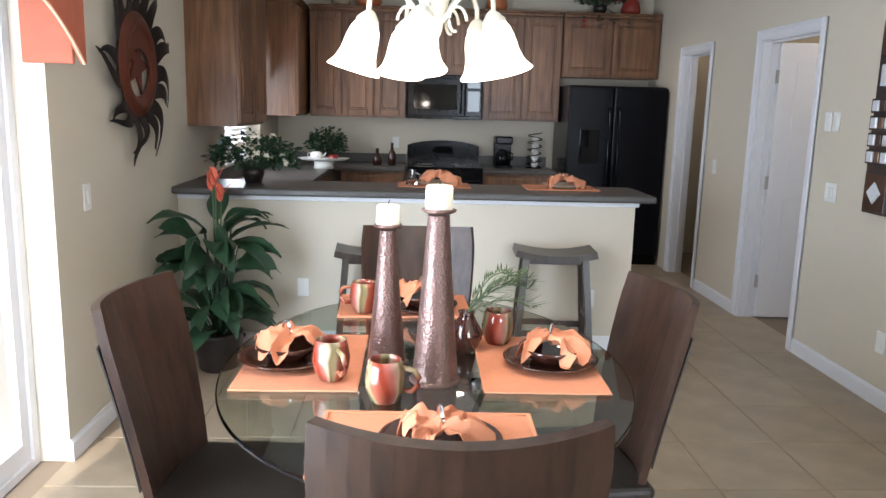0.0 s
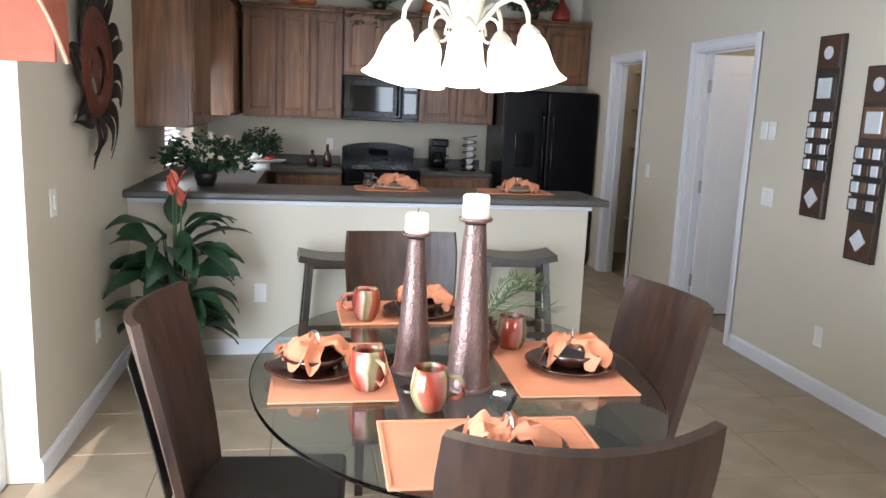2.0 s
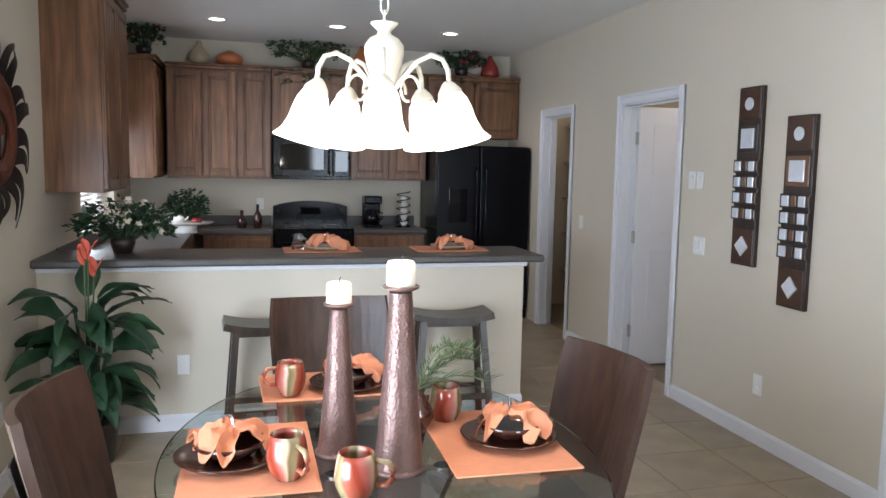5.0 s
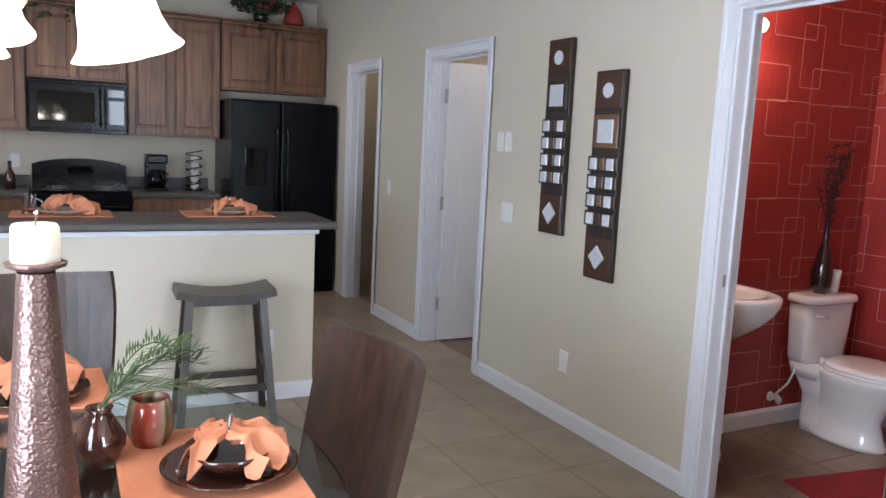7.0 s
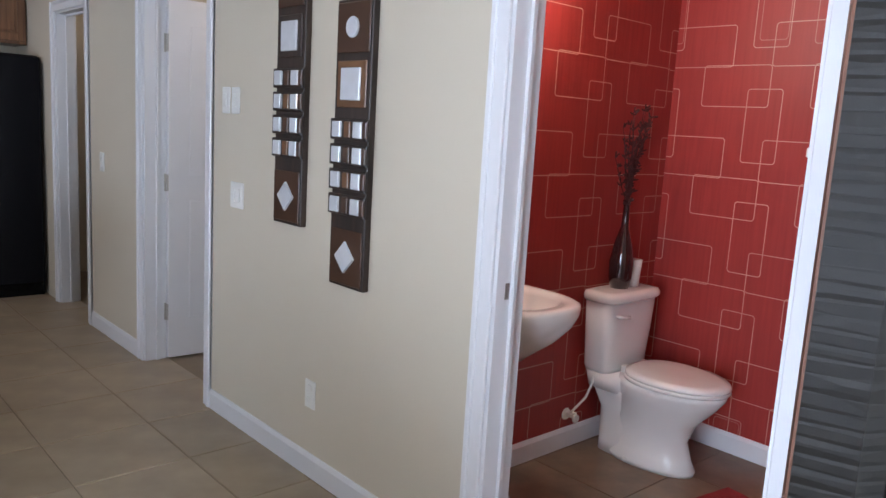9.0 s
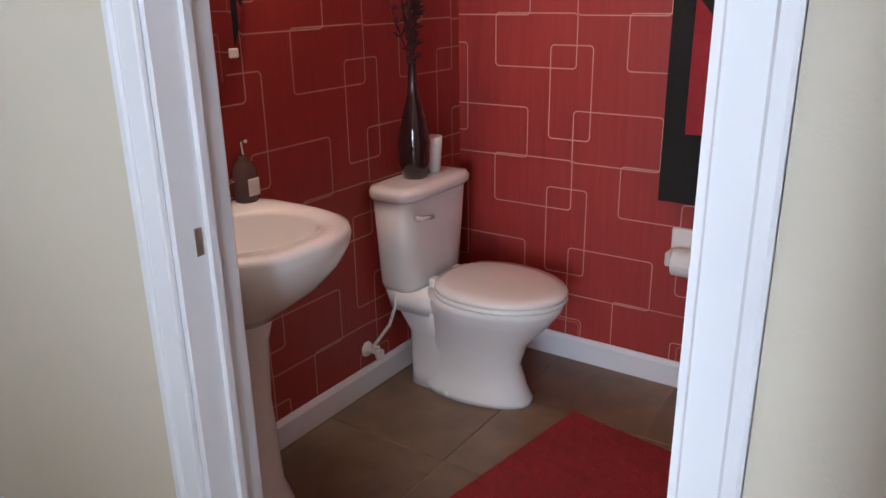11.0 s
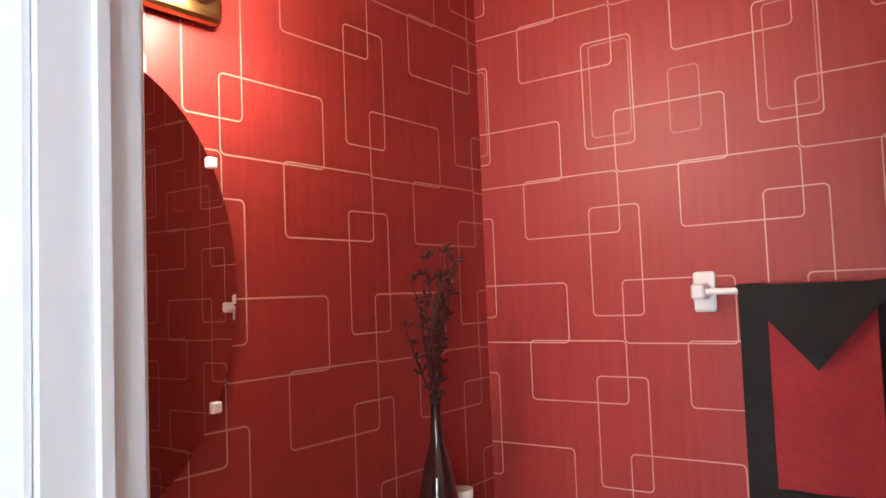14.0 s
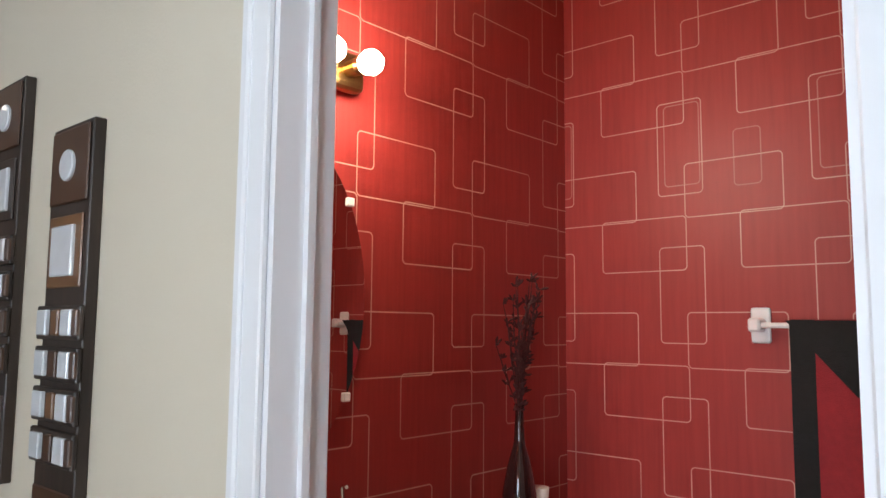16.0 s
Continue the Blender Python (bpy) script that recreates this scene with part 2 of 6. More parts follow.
def slab(f, nu, nv, thick):
    """A sheet given by f(u, v) for u, v in 0..1, with thickness along its normals."""
    bm = bmesh.new()
    g = [[bm.verts.new(f(i / nu, j / nv)) for j in range(nv + 1)] for i in range(nu + 1)]
    for i in range(nu):
        for j in range(nv):
            bm.faces.new((g[i][j], g[i + 1][j], g[i + 1][j + 1], g[i][j + 1]))
    bmesh.ops.recalc_face_normals(bm, faces=bm.faces[:])
    if thick:
        bmesh.ops.solidify(bm, geom=bm.faces[:], thickness=thick)
    return bm


RX90 = pose(0, 0, 0, 90)

# ---------------------------------------------------------------- plan (metres)
XW, XE, YN, YS, ZC = -1.205, 2.69, 8.62, -3.0, 2.74
TH = 0.12
BX0, BX1, BY0, BY1, BZ = XE + TH, 4.396, 1.75, 3.816, 2.75      # powder room
D1, D2, D3 = (6.923, 7.577), (5.18, 5.985), (2.415, 3.285)      # door openings in the east wall
DH = 2.04


def wall_x(name, x0, x1, ya, yb, z1, holes, mat=WALL):
    """A wall along y with holes (y0, y1, z0, z1)."""
    bm, y = bmesh.new(), ya
    for a, b, lo, hi in sorted(holes):
        add_box(bm, x0, x1, y, a, 0, z1)
        if lo > 0:
            add_box(bm, x0, x1, a, b, 0, lo)
        add_box(bm, x0, x1, a, b, hi, z1)
        y = b
    add_box(bm, x0, x1, y, yb, 0, z1)
    bmesh.ops.remove_doubles(bm, verts=bm.verts[:], dist=1e-5)
    return tagged(link(name, bm, mat), "beige painted drywall wall", "wall", kind="structure")


SL0, SL1, SLH = 0.65, 3.51, 2.05                               # sliding door opening
KW = (6.3, 7.65, 1.02, 2.0)                                    # kitchen window
wall_x("wall_east", XE, XE + TH, YS, YN, ZC, [(*D1, 0, DH), (*D2, 0, DH), (*D3, 0, DH)])
wall_x("wall_west", XW - 0.22, XW, YS, YN, ZC, [(SL0, SL1, 0, SLH), KW])
bm = box(XW - 0.22, XE + TH, YN, YN + TH, 0, ZC)
tagged(link("wall_north", bm, WALL), "beige painted drywall kitchen wall", "wall", kind="structure")
bm = bmesh.new()
for a in ((XW - 0.22, 1.45, 0, ZC), (2.45, XE + TH, 0, ZC), (1.45, 2.45, 0, 0.2), (1.45, 2.45, 2.35, ZC)):
    add_box(bm, a[0], a[1], YS - TH, YS, a[2], a[3])
tagged(link("wall_south", bm, WALL), "beige painted drywall wall with a wide window", "wall", kind="structure")
tagged(link("ceiling", box(XW - 0.22, XE + TH, YS - TH, YN + TH, ZC, ZC + 0.1), CEIL), "white textured ceiling", "ceiling", kind="structure")

# floor slab, tiles follow at the end
floor = tagged(link("floor", box(XW - 0.22, 6.2, YS - TH, YN + TH, -0.1, -0.004), GROUT), "tan ceramic tile floor with thin grout joints", "floor", kind="structure")
ground = tagged(link("ground", box(-60, 60, -60, 60, -0.3, -0.12), material("patio_ground", (0.6, 0.59, 0.56), 0.9, vary=0.1, scale=2)), "pale patio ground outside", "ground", kind="structure")


def casing(name, y0, y1, h, x, side, both=True):
    """Door lining and stepped architrave round an opening in a wall that faces x."""
    top = tagged(link(name, box(x, x + TH, y0, y0 + 0.018, 0, h), TRIM), "white painted door casing", "door casing", kind="structure")
    part("jamb", box(x, x + TH, y1 - 0.018, y1, 0, h), TRIM, top)
    part("head_jamb", box(x, x + TH, y0 + 0.018, y1 - 0.018, h - 0.018, h), TRIM, top)
    part("stop", box(x + 0.06, x + 0.075, y0 + 0.018, y0 + 0.03, 0, h - 0.018), TRIM, top)
    part("stop", box(x + 0.06, x + 0.075, y1 - 0.03, y1 - 0.018, 0, h - 0.018), TRIM, top)
    part("stop", box(x + 0.06, x + 0.075, y0 + 0.03, y1 - 0.03, h - 0.03, h - 0.018), TRIM, top)
    w = 0.067
    for face, s in ((x, -1), (x + TH, 1)):
        def cb(a, b, c, d, t0):
            return (min(face, face + s * t0), max(face, face + s * t0), a, b, c, d)
        for ya, yb in ((y0 - w + 0.006, y0 + 0.006), (y1 - 0.006, y1 + w - 0.006)):
            bm = box(*cb(ya, yb, 0, h + w - 0.006, 0.014), 0.003)
            outer = (ya, ya + 0.022) if ya < y0 - 0.01 else (yb - 0.022, yb)
            add_box(bm, *cb(outer[0], outer[1], 0, h + w - 0.006, 0.022), 0.004)
            part("architrave", bm, TRIM, top)
        bm = box(*cb(y0 + 0.006, y1 - 0.006, h - 0.006, h + w - 0.006, 0.014), 0.003)
        add_box(bm, *cb(y0 + 0.006, y1 - 0.006, h + w - 0.028, h + w - 0.006, 0.022), 0.004)
        part("head_architrave", bm, TRIM, top)
    return top


casing("door_casing_1", *D1, DH, XE, -1)
casing("door_casing_2", *D2, DH, XE, -1)
case3 = casing("door_casing_3", *D3, DH, XE, -1)


def baseboard(x0, y0, x1, y1, h=0.095, t=0.013):
    d = Vector((x1 - x0, y1 - y0))
    n = Vector((-d.y, d.x)).normalized() * t
    bm = bmesh.new()
    a, b = Vector((x0, y0)), Vector((x1, y1))
    pts = [(0, 0), (1, 0), (1, h * 0.82), (0.45, h), (0, h)]
    r1 = [bm.verts.new((a.x + n.x * u, a.y + n.y * u, z)) for u, z in pts]
    r2 = [bm.verts.new((b.x + n.x * u, b.y + n.y * u, z)) for u, z in pts]
    for k in range(5):
        bm.faces.new((r1[k], r2[k], r2[(k + 1) % 5], r1[(k + 1) % 5]))
    bm.faces.new(r1[::-1])
    bm.faces.new(r2)
    bmesh.ops.recalc_face_normals(bm, faces=bm.faces[:])
    return tagged(link("baseboard", bm, TRIM), "white painted baseboard", "baseboard", kind="structure")


c = 0.063
for a, b in ((D1[0] - c, D2[1] + c), (D2[0] - c, D3[1] + c), (D3[0] - c, YS)):
    baseboard(XE, b, XE, a) if b < a else baseboard(XE, a, XE, b)
baseboard(XW, 5.1, XW, SL1)
baseboard(XW, SL0, XW, YS)

# ---------------------------------------------------------------- half wall with bar
HX, HY = 1.588, 5.1
half = tagged(link("half_wall", box(XW, HX, HY, HY + 0.15, 0, 0.925), WALL), "beige painted half wall under the breakfast bar", "half wall", kind="structure")
baseboard(HX, HY, XW + 0.014, HY)
baseboard(HX, HY + 0.15, HX, HY)
tagged(link("trim", box(XW, HX + 0.02, HY - 0.02, HY + 0.17, 0.925, 0.962, 0.004), TRIM), "white painted trim board under the bar top", "trim", kind="structure")
bar = thing("breakfast_bar", "dark grey laminate breakfast bar top with rounded edge", "bar counter")
part("worktop", box(XW, HX + 0.065, HY - 0.105, HY + 0.42, 0.964, 1.004), COUNTER, bar)
part("front_edge", box(XW, HX + 0.09, HY - 0.13, HY - 0.105, 0.962, 1.004, 0.012, seg=3), COUNTER, bar, "rounded laminate front edge")
part("end_edge", box(HX + 0.065, HX + 0.09, HY - 0.105, HY + 0.42, 0.962, 1.004, 0.012, seg=3), COUNTER, bar, "rounded laminate end edge")


# ---------------------------------------------------------------- kitchen cabinets
def cabinet_door(parent, w, h, m, knob=None, hinge_label=""):
    """Raised-panel door, lower left corner at the origin of m, facing -y."""
    fr = 0.055
    d = part("door", box(0.001, w - 0.001, -0.016, 0, 0.001, h - 0.001, 0.0, m), CHERRY, parent)
    for name, a in (("stile", (0, fr, 0, h)), ("stile", (w - fr, w, 0, h)), ("rail", (fr, w - fr, 0, fr)), ("rail", (fr, w - fr, h - fr, h))):
        part(name, box(a[0], a[1], -0.026, -0.0162, a[2], a[3], 0.0035, m), CHERRY, d)
    if h > 0.25 and w > 0.2:
        part("raised_panel", box(fr + 0.016, w - fr - 0.016, -0.026, -0.0162, fr + 0.016, h - fr - 0.016, 0.008, m), CHERRY, d)
    return d


def cabinet(name, x0, x1, d, z0, z1, m, doors, label, rows=1, toe=False, crown=False):
    """A unit along local x from x0 to x1, back at local y = d, front at y = 0."""
    top = thing(name, label, "kitchen cabinet", m=m)
    bm = box(x0, x1, 0.0, d, z0, z1, 0.002)
    part("body", bm, CHERRY, top)
    w = (x1 - x0) / doors
    zz = z0 + (0.1 if toe else 0.02)
    ztop = z1 - 0.02
    if toe:
        part("drawer", add_box(box(x0 + 0.012, x1 - 0.012, -0.019, 0, ztop - 0.15, ztop, 0.004), x0 + 0.06, x1 - 0.06, -0.024, -0.018, ztop - 0.12, ztop - 0.03, 0.003), CHERRY, top)
        ztop -= 0.165
    for k in range(doors):
        cabinet_door(top, w - 0.016, ztop - zz, pose(x0 + k * w + 0.008, 0, zz))
    if crown:
        part("crown", add_box(box(x0, x1, -0.03, d, z1, z1 + 0.03, 0.006), x0, x1, -0.045, d, z1 + 0.03, z1 + 0.05, 0.006), CHERRY, top)
    return top


UB, UT, UD = 1.39, 2.42, 0.32
UL = "reddish-brown cherry wall cabinet with raised-panel doors"
north = pose(0, YN - UD, 0)
cabinet("wall_cabinet", -0.83, 0.135, UD, UB, UT, north, 3, UL, crown=True)
cabinet("wall_cabinet", 0.14, 0.90, UD, 1.83, UT, north, 2, UL + " above the microwave", crown=True)
cabinet("wall_cabinet", 0.905, 1.69, UD, UB, UT, north, 2, UL, crown=True)
cabinet("wall_cabinet", 1.70, 2.685, UD, 1.84, UT, north, 2, UL + " above the refrigerator", crown=True)
west = pose(XW + 0.31, 0, 0, 0, 0, 90)
cabinet("wall_cabinet", 5.35, 6.2, 0.31, 1.35, UT + 0.1, west, 2, UL + " beside the kitchen window", crown=True)
cabinet("wall_cabinet", 7.8, 8.6, 0.31, UB, UT, west, 1, UL + " in the corner", crown=True)
BD = 0.6
BL = "reddish-brown cherry base cabinet with drawer and doors"
nb = pose(0, YN - BD, 0)
cabinet("base_cabinet", -0.5, 0.135, BD, 0.0, 0.87, nb, 2, BL, toe=True)
cabinet("base_cabinet", 0.905, 1.62, BD, 0.0, 0.87, nb, 2, BL, toe=True)
wb = pose(XW + BD, 0, 0, 0, 0, 90)
cabinet("base_cabinet", 5.9, 7.0, BD, 0.0, 0.87, wb, 2, BL + " under the window", toe=True)
cabinet("base_cabinet", 7.0, 7.98, BD, 0.0, 0.87, wb, 2, BL + " in the corner", toe=True)
sb = pose(0, 5.25 + BD + 0.03, 0, 0, 0, 180)
cabinet("base_cabinet", -1.6, -0.55, BD, 0.0, 0.87, sb, 2, BL + " behind the half wall", toe=True)
cabinet("base_cabinet", -0.55, 0.5, BD, 0.0, 0.87, sb, 2, BL + " behind the half wall", toe=True)
bm = box(XW, 0.14, YN - 0.63, YN, 0.87, 0.91, 0.006)
add_box(bm, XW, XW + 0.63, 5.55, YN - 0.63, 0.87, 0.9095, 0.006)
add_box(bm, XW + 0.63, HX, 5.255, 5.91, 0.87, 0.909, 0.006)
add_box(bm, XW, XW + 0.012, 5.55, YN, 0.91, 1.01, 0.003)
add_box(bm, XW + 0.012, 0.14, YN - 0.012, YN, 0.91, 1.01, 0.003)
tagged(link("worktop", bm, COUNTER), "dark grey laminate kitchen worktop with low upstand", "worktop")
bm = box(0.905, 1.64, YN - 0.63, YN, 0.87, 0.91, 0.006)
add_box(bm, 0.905, 1.64, YN - 0.012, YN, 0.91, 1.01, 0.003)
tagged(link("worktop", bm, COUNTER), "dark grey laminate worktop between range and refrigerator", "worktop")

# range
rg = thing("range_cooker", "black freestanding electric range with curved control panel", "range", m=pose(0.53, YN, 0))
part("body", box(-0.375, 0.375, -0.66, -0.04, 0.02, 0.915, 0.006), BLACK, rg)
part("cooktop", box(-0.378, 0.378, -0.68, -0.1, 0.915, 0.927, 0.004), DARKGLASS, rg)
part("oven_door", box(-0.36, 0.36, -0.69, -0.66, 0.25, 0.8, 0.008), DARKGLASS, rg)
part("oven_handle", tube([(-0.3, -0.7, 0.76), (-0.3, -0.735, 0.76), (0.3, -0.735, 0.76), (0.3, -0.7, 0.76)], 0.011), BLACK, rg)
part("drawer", box(-0.36, 0.36, -0.685, -0.66, 0.04, 0.23, 0.006), BLACK, rg)
out = [(-0.375, 0.927), (0.375, 0.927), (0.375, 1.11)] + [(0.375 - 0.75 * k / 12, 1.11 + 0.055 * math.sin(math.pi * k / 12) ** 0.7) for k in range(1, 12)] + [(-0.375, 1.11)]
part("control_panel", prism(out, 0.035, 0.1, RX90), BLACK, rg)
for k, x in enumerate((-0.29, -0.2, 0.2, 0.29)):
    part("knob", lathe([(0.0, 0.122), (0.019, 0.122), (0.022, 0.1)], 16, pose(x, 0, 1.06) @ RX90), BLACK, rg)
part("display", box(-0.1, 0.1, -0.104, -0.1, 1.03, 1.1), DARKGLASS, rg)
for x, y, r in ((-0.19, -0.25, 0.08), (0.19, -0.25, 0.1), (-0.19, -0.52, 0.1), (0.19, -0.52, 0.08)):
    part("burner_ring", lathe([(r, 0.9272), (r, 0.928), (r - 0.004, 0.928), (r - 0.004, 0.9272)], 24, pose(x, y, 0)), NICKEL, rg)

# microwave
mw = thing("microwave", "black over-the-range microwave with glass door", "microwave", m=pose(0.52, YN - 0.40, 1.39))
part("body", box(-0.378, 0.378, 0, 0.395, 0, 0.43, 0.005), BLACK, mw)
part("door", box(-0.37, 0.2, -0.022, 0, 0.03, 0.40, 0.006), BLACK, mw)
part("window", box(-0.31, 0.12, -0.026, -0.021, 0.09, 0.34, 0.006), DARKGLASS, mw)
part("handle", tube([(0.165, -0.02, 0.06), (0.165, -0.055, 0.08), (0.165, -0.055, 0.36), (0.165, -0.02, 0.38)], 0.010), BLACK, mw)
part("control_panel", box(0.205, 0.37, -0.022, 0, 0.03, 0.40, 0.006), BLACK, mw)
part("display", box(0.225, 0.35, -0.025, -0.021, 0.31, 0.37), DARKGLASS, mw)
part("keypad", box(0.228, 0.35, -0.0235, -0.0215, 0.08, 0.28, 0.001), DARKGLASS, mw)

# refrigerator
fr = thing("refrigerator", "black side-by-side refrigerator with ice dispenser", "refrigerator", m=pose(2.165, 7.86, 0))
part("body", box(-0.46, 0.5, 0.07, 0.75, 0.03, 1.75, 0.006), BLACK, fr)
part("freezer_door", box(-0.46, -0.03, 0.0, 0.066, 0.09, 1.74, 0.014, seg=2), BLACKTEX, fr)
part("fridge_door", box(-0.02, 0.5, 0.0, 0.066, 0.09, 1.74, 0.014, seg=2), BLACKTEX, fr)
part("handle", tube([(-0.07, 0.0, 0.6), (-0.07, -0.045, 0.64), (-0.07, -0.05, 1.1), (-0.07, -0.045, 1.5), (-0.07, 0.0, 1.54)], 0.013), BLACK, fr)
part("handle", tube([(0.025, 0.0, 0.6), (0.025, -0.045, 0.64), (0.025, -0.05, 1.1), (0.025, -0.045, 1.5), (0.025, 0.0, 1.54)], 0.013), BLACK, fr)
part("dispenser", add_box(box(-0.34, -0.15, -0.006, 0.002, 1.0, 1.33, 0.004), -0.32, -0.17, -0.009, -0.005, 1.03, 1.2, 0.002), DARKGLASS, fr)
part("base_grille", box(-0.46, 0.5, 0.03, 0.07, 0.0, 0.085), BLACK, fr)

# ---------------------------------------------------------------- special materials
def voronoi_bump(m, scale, strength, dist=0.006):
    t, b = m.node_tree, m.node_tree.nodes["Principled BSDF"]
    tc, v, bp = (t.nodes.new("ShaderNode" + k) for k in ("TexCoord", "TexVoronoi", "Bump"))
    v.feature, v.inputs["Scale"].default_value = "SMOOTH_F1", scale
    bp.inputs["Strength"].default_value, bp.inputs["Distance"].default_value = strength, dist
    t.links.new(tc.outputs["Object"], v.inputs["Vector"])
    t.links.new(v.outputs["Distance"], bp.inputs["Height"])
    t.links.new(bp.outputs[0], b.inputs["Normal"])


voronoi_bump(COPPER, 170, 0.6, 0.0035)


def striped_glaze(name):
    """Vertical bands of glaze round a cup."""
    m = bpy.data.materials.new(name)
    m.use_nodes = True
    t, b = m.node_tree, m.node_tree.nodes["Principled BSDF"]
    tc, sep, at, ns, ad, r = (t.nodes.new("ShaderNode" + k) for k in ("TexCoord", "SeparateXYZ", "Math", "TexNoise", "Math", "ValToRGB"))
    at.operation, ad.operation = "ARCTAN2", "MULTIPLY_ADD"
    t.links.new(tc.outputs["Object"], sep.inputs[0])
    t.links.new(sep.outputs[0], at.inputs[0])
    t.links.new(sep.outputs[1], at.inputs[1])
    ns.inputs["Scale"].default_value = 7
    t.links.new(tc.outputs["Object"], ns.inputs[0])
    t.links.new(at.outputs[0], ad.inputs[0])
    ad.inputs[1].default_value = 3 / (2 * math.pi)
    t.links.new(ns.outputs[0], ad.inputs[2])
    fr = t.nodes.new("ShaderNodeMath")
    fr.operation = "FRACT"
    t.links.new(ad.outputs[0], fr.inputs[0])
    e = r.color_ramp.elements
    e[0].position, e[0].color = 0.0, (0.24, 0.045, 0.025, 1)
    e[1].position, e[1].color = 0.22, (0.32, 0.08, 0.045, 1)
    for p, col in ((0.3, (0.30, 0.22, 0.12, 1)), (0.48, (0.14, 0.11, 0.045, 1)), (0.56, (0.48, 0.34, 0.24, 1)), (0.7, (0.36, 0.11, 0.085, 1)), (0.9, (0.22, 0.03, 0.015, 1))):
        n = e.new(p)
        n.color = col
    t.links.new(fr.outputs[0], r.inputs[0])
    t.links.new(r.outputs[0], b.inputs["Base Color"])
    b.inputs["Roughness"].default_value, b.inputs["Coat Weight"].default_value = 0.12, 0.5
    return m


MUGGLAZE = striped_glaze("striped_mug_glaze")

# ---------------------------------------------------------------- dining table
TX, TY, TZ = 0.25, 2.62, 0.76
table = thing("dining_table", "oval glass dining table on a dark wooden pedestal", "dining table", m=pose(TX, TY, 0))
ring = [(0.58 * math.cos(a), 0.80 * math.sin(a)) for a in (2 * math.pi * k / 96 for k in range(96))]
bm = bmesh.new()
rows = []
for s, z in ((0.994, TZ - 0.012), (1.0, TZ - 0.009), (1.0, TZ - 0.003), (0.994, TZ)):
    rows.append([bm.verts.new((x * s, y * s, z)) for x, y in ring])
for a, b in zip(rows, rows[1:]):
    for k in range(96):
        bm.faces.new((a[k], a[(k + 1) % 96], b[(k + 1) % 96], b[k]))
bm.faces.new(rows[0][::-1])
bm.faces.new(rows[-1])
top = part("tabletop", bm, TABLEGLASS, table, "clear glass top with polished edge")
top.visible_shadow = False
for rot in (0, 90):
    def leg(u, v, rot=rot):
        w = 0.24 - 0.10 * math.sin(math.pi * v)
        return pose(0, 0, 0, 0, 0, rot + 45) @ Vector(((u - 0.5) * 2 * w, 0.0, 0.02 + v * (TZ - 0.04)))
    part("pedestal_slab", slab(leg, 8, 14, 0.035), WENGE, table)
part("foot_plate", lathe([(0.0, 0.03), (0.155, 0.03), (0.165, 0.02), (0.165, 0.0), (0.0, 0.0)], 40), WENGE, table)
for k in range(4):
    a = math.pi / 4 + k * math.pi / 2
    part("glass_pad", lathe([(0.0, TZ - 0.012), (0.025, TZ - 0.012), (0.025, TZ - 0.02), (0.0, TZ - 0.02)], 16, pose(0.2 * math.cos(a), 0.2 * math.sin(a), 0)), CHROME, table)

# ---------------------------------------------------------------- dining chairs
def chair():
    c = thing("dining_chair", "dark brown wooden dining chair, tall curved back, black leather seat", "chair", "chairs round the dining table")

    def prof(z):
        t = max(0.0, (z - 0.42) / 0.64)
        return 0.2 + 0.135 * t ** 1.25 + 0.05 * max(0, (0.42 - z) / 0.42) ** 1.3

    def half(z):
        t = max(0.0, (z - 0.42) / 0.64)
        return 0.195 + 0.043 * math.sin(min(1, t * 1.05) * math.pi * 0.5) - 0.008 * max(0, t - 0.85) / 0.15

    def back(u, v):
        crown = -0.012 * (1 - (2 * u - 1) ** 2)
        z = 0.0 + v * (1.055 + crown)
        s = 2 * u - 1
        return Vector((s * half(z), prof(z) - 0.075 * s * s * (0.35 + 0.65 * v), z))

    bm = slab(back, 14, 26, 0.022)
    part("backrest", bm, WENGE, c)

    def inset(u, v):
        p = back(0.2 + 0.6 * u, 0.46 + 0.42 * v)
        return p + Vector((0, -0.004, 0))

    part("back_panel", slab(inset, 10, 12, 0.004), LEATHER, c, "black leather inset back panel")

    def inset_rear(u, v):
        p = back(0.2 + 0.6 * u, 0.46 + 0.42 * v)
        return p + Vector((0, 0.025, 0))

    part("rear_panel", slab(inset_rear, 10, 12, 0.004), LEATHER, c)
    part("seat_frame", box(-0.215, 0.215, -0.23, 0.19, 0.37, 0.425, 0.008), WENGE, c)
    bm = box(-0.222, 0.222, -0.24, 0.185, 0.425, 0.475, 0.02, seg=3)
    part("seat", bm, LEATHER, c, "black leather seat cushion", smooth=False)
    for s in (-1, 1):
        part("leg", loft([[(s * 0.19 + a * 0.02, -0.21 + b * 0.02, 0.37) for a, b in ((-1, -1), (1, -1), (1, 1), (-1, 1))],
                          [(s * 0.19 + a * 0.015, -0.22 + b * 0.015, 0.0) for a, b in ((-1, -1), (1, -1), (1, 1), (-1, 1))]]), WENGE, c)
    return c


ch = chair()
ch.matrix_world = pose(0.283, 1.853, 0, 0, 0, 180) @ Matrix.Diagonal((1.05, 1, 0.96, 1))
copy_thing(ch, pose(0.233, 3.525, 0) @ Matrix.Diagonal((1, 1, 0.972, 1)))
copy_thing(ch, pose(-0.30, 2.525, 0, 0, 0, 86) @ Matrix.Diagonal((1, 1, 0.975, 1)))
copy_thing(ch, pose(0.71, 2.67, 0, 0, 0, -83.4) @ Matrix.Diagonal((0.95, 1, 0.967, 1)))

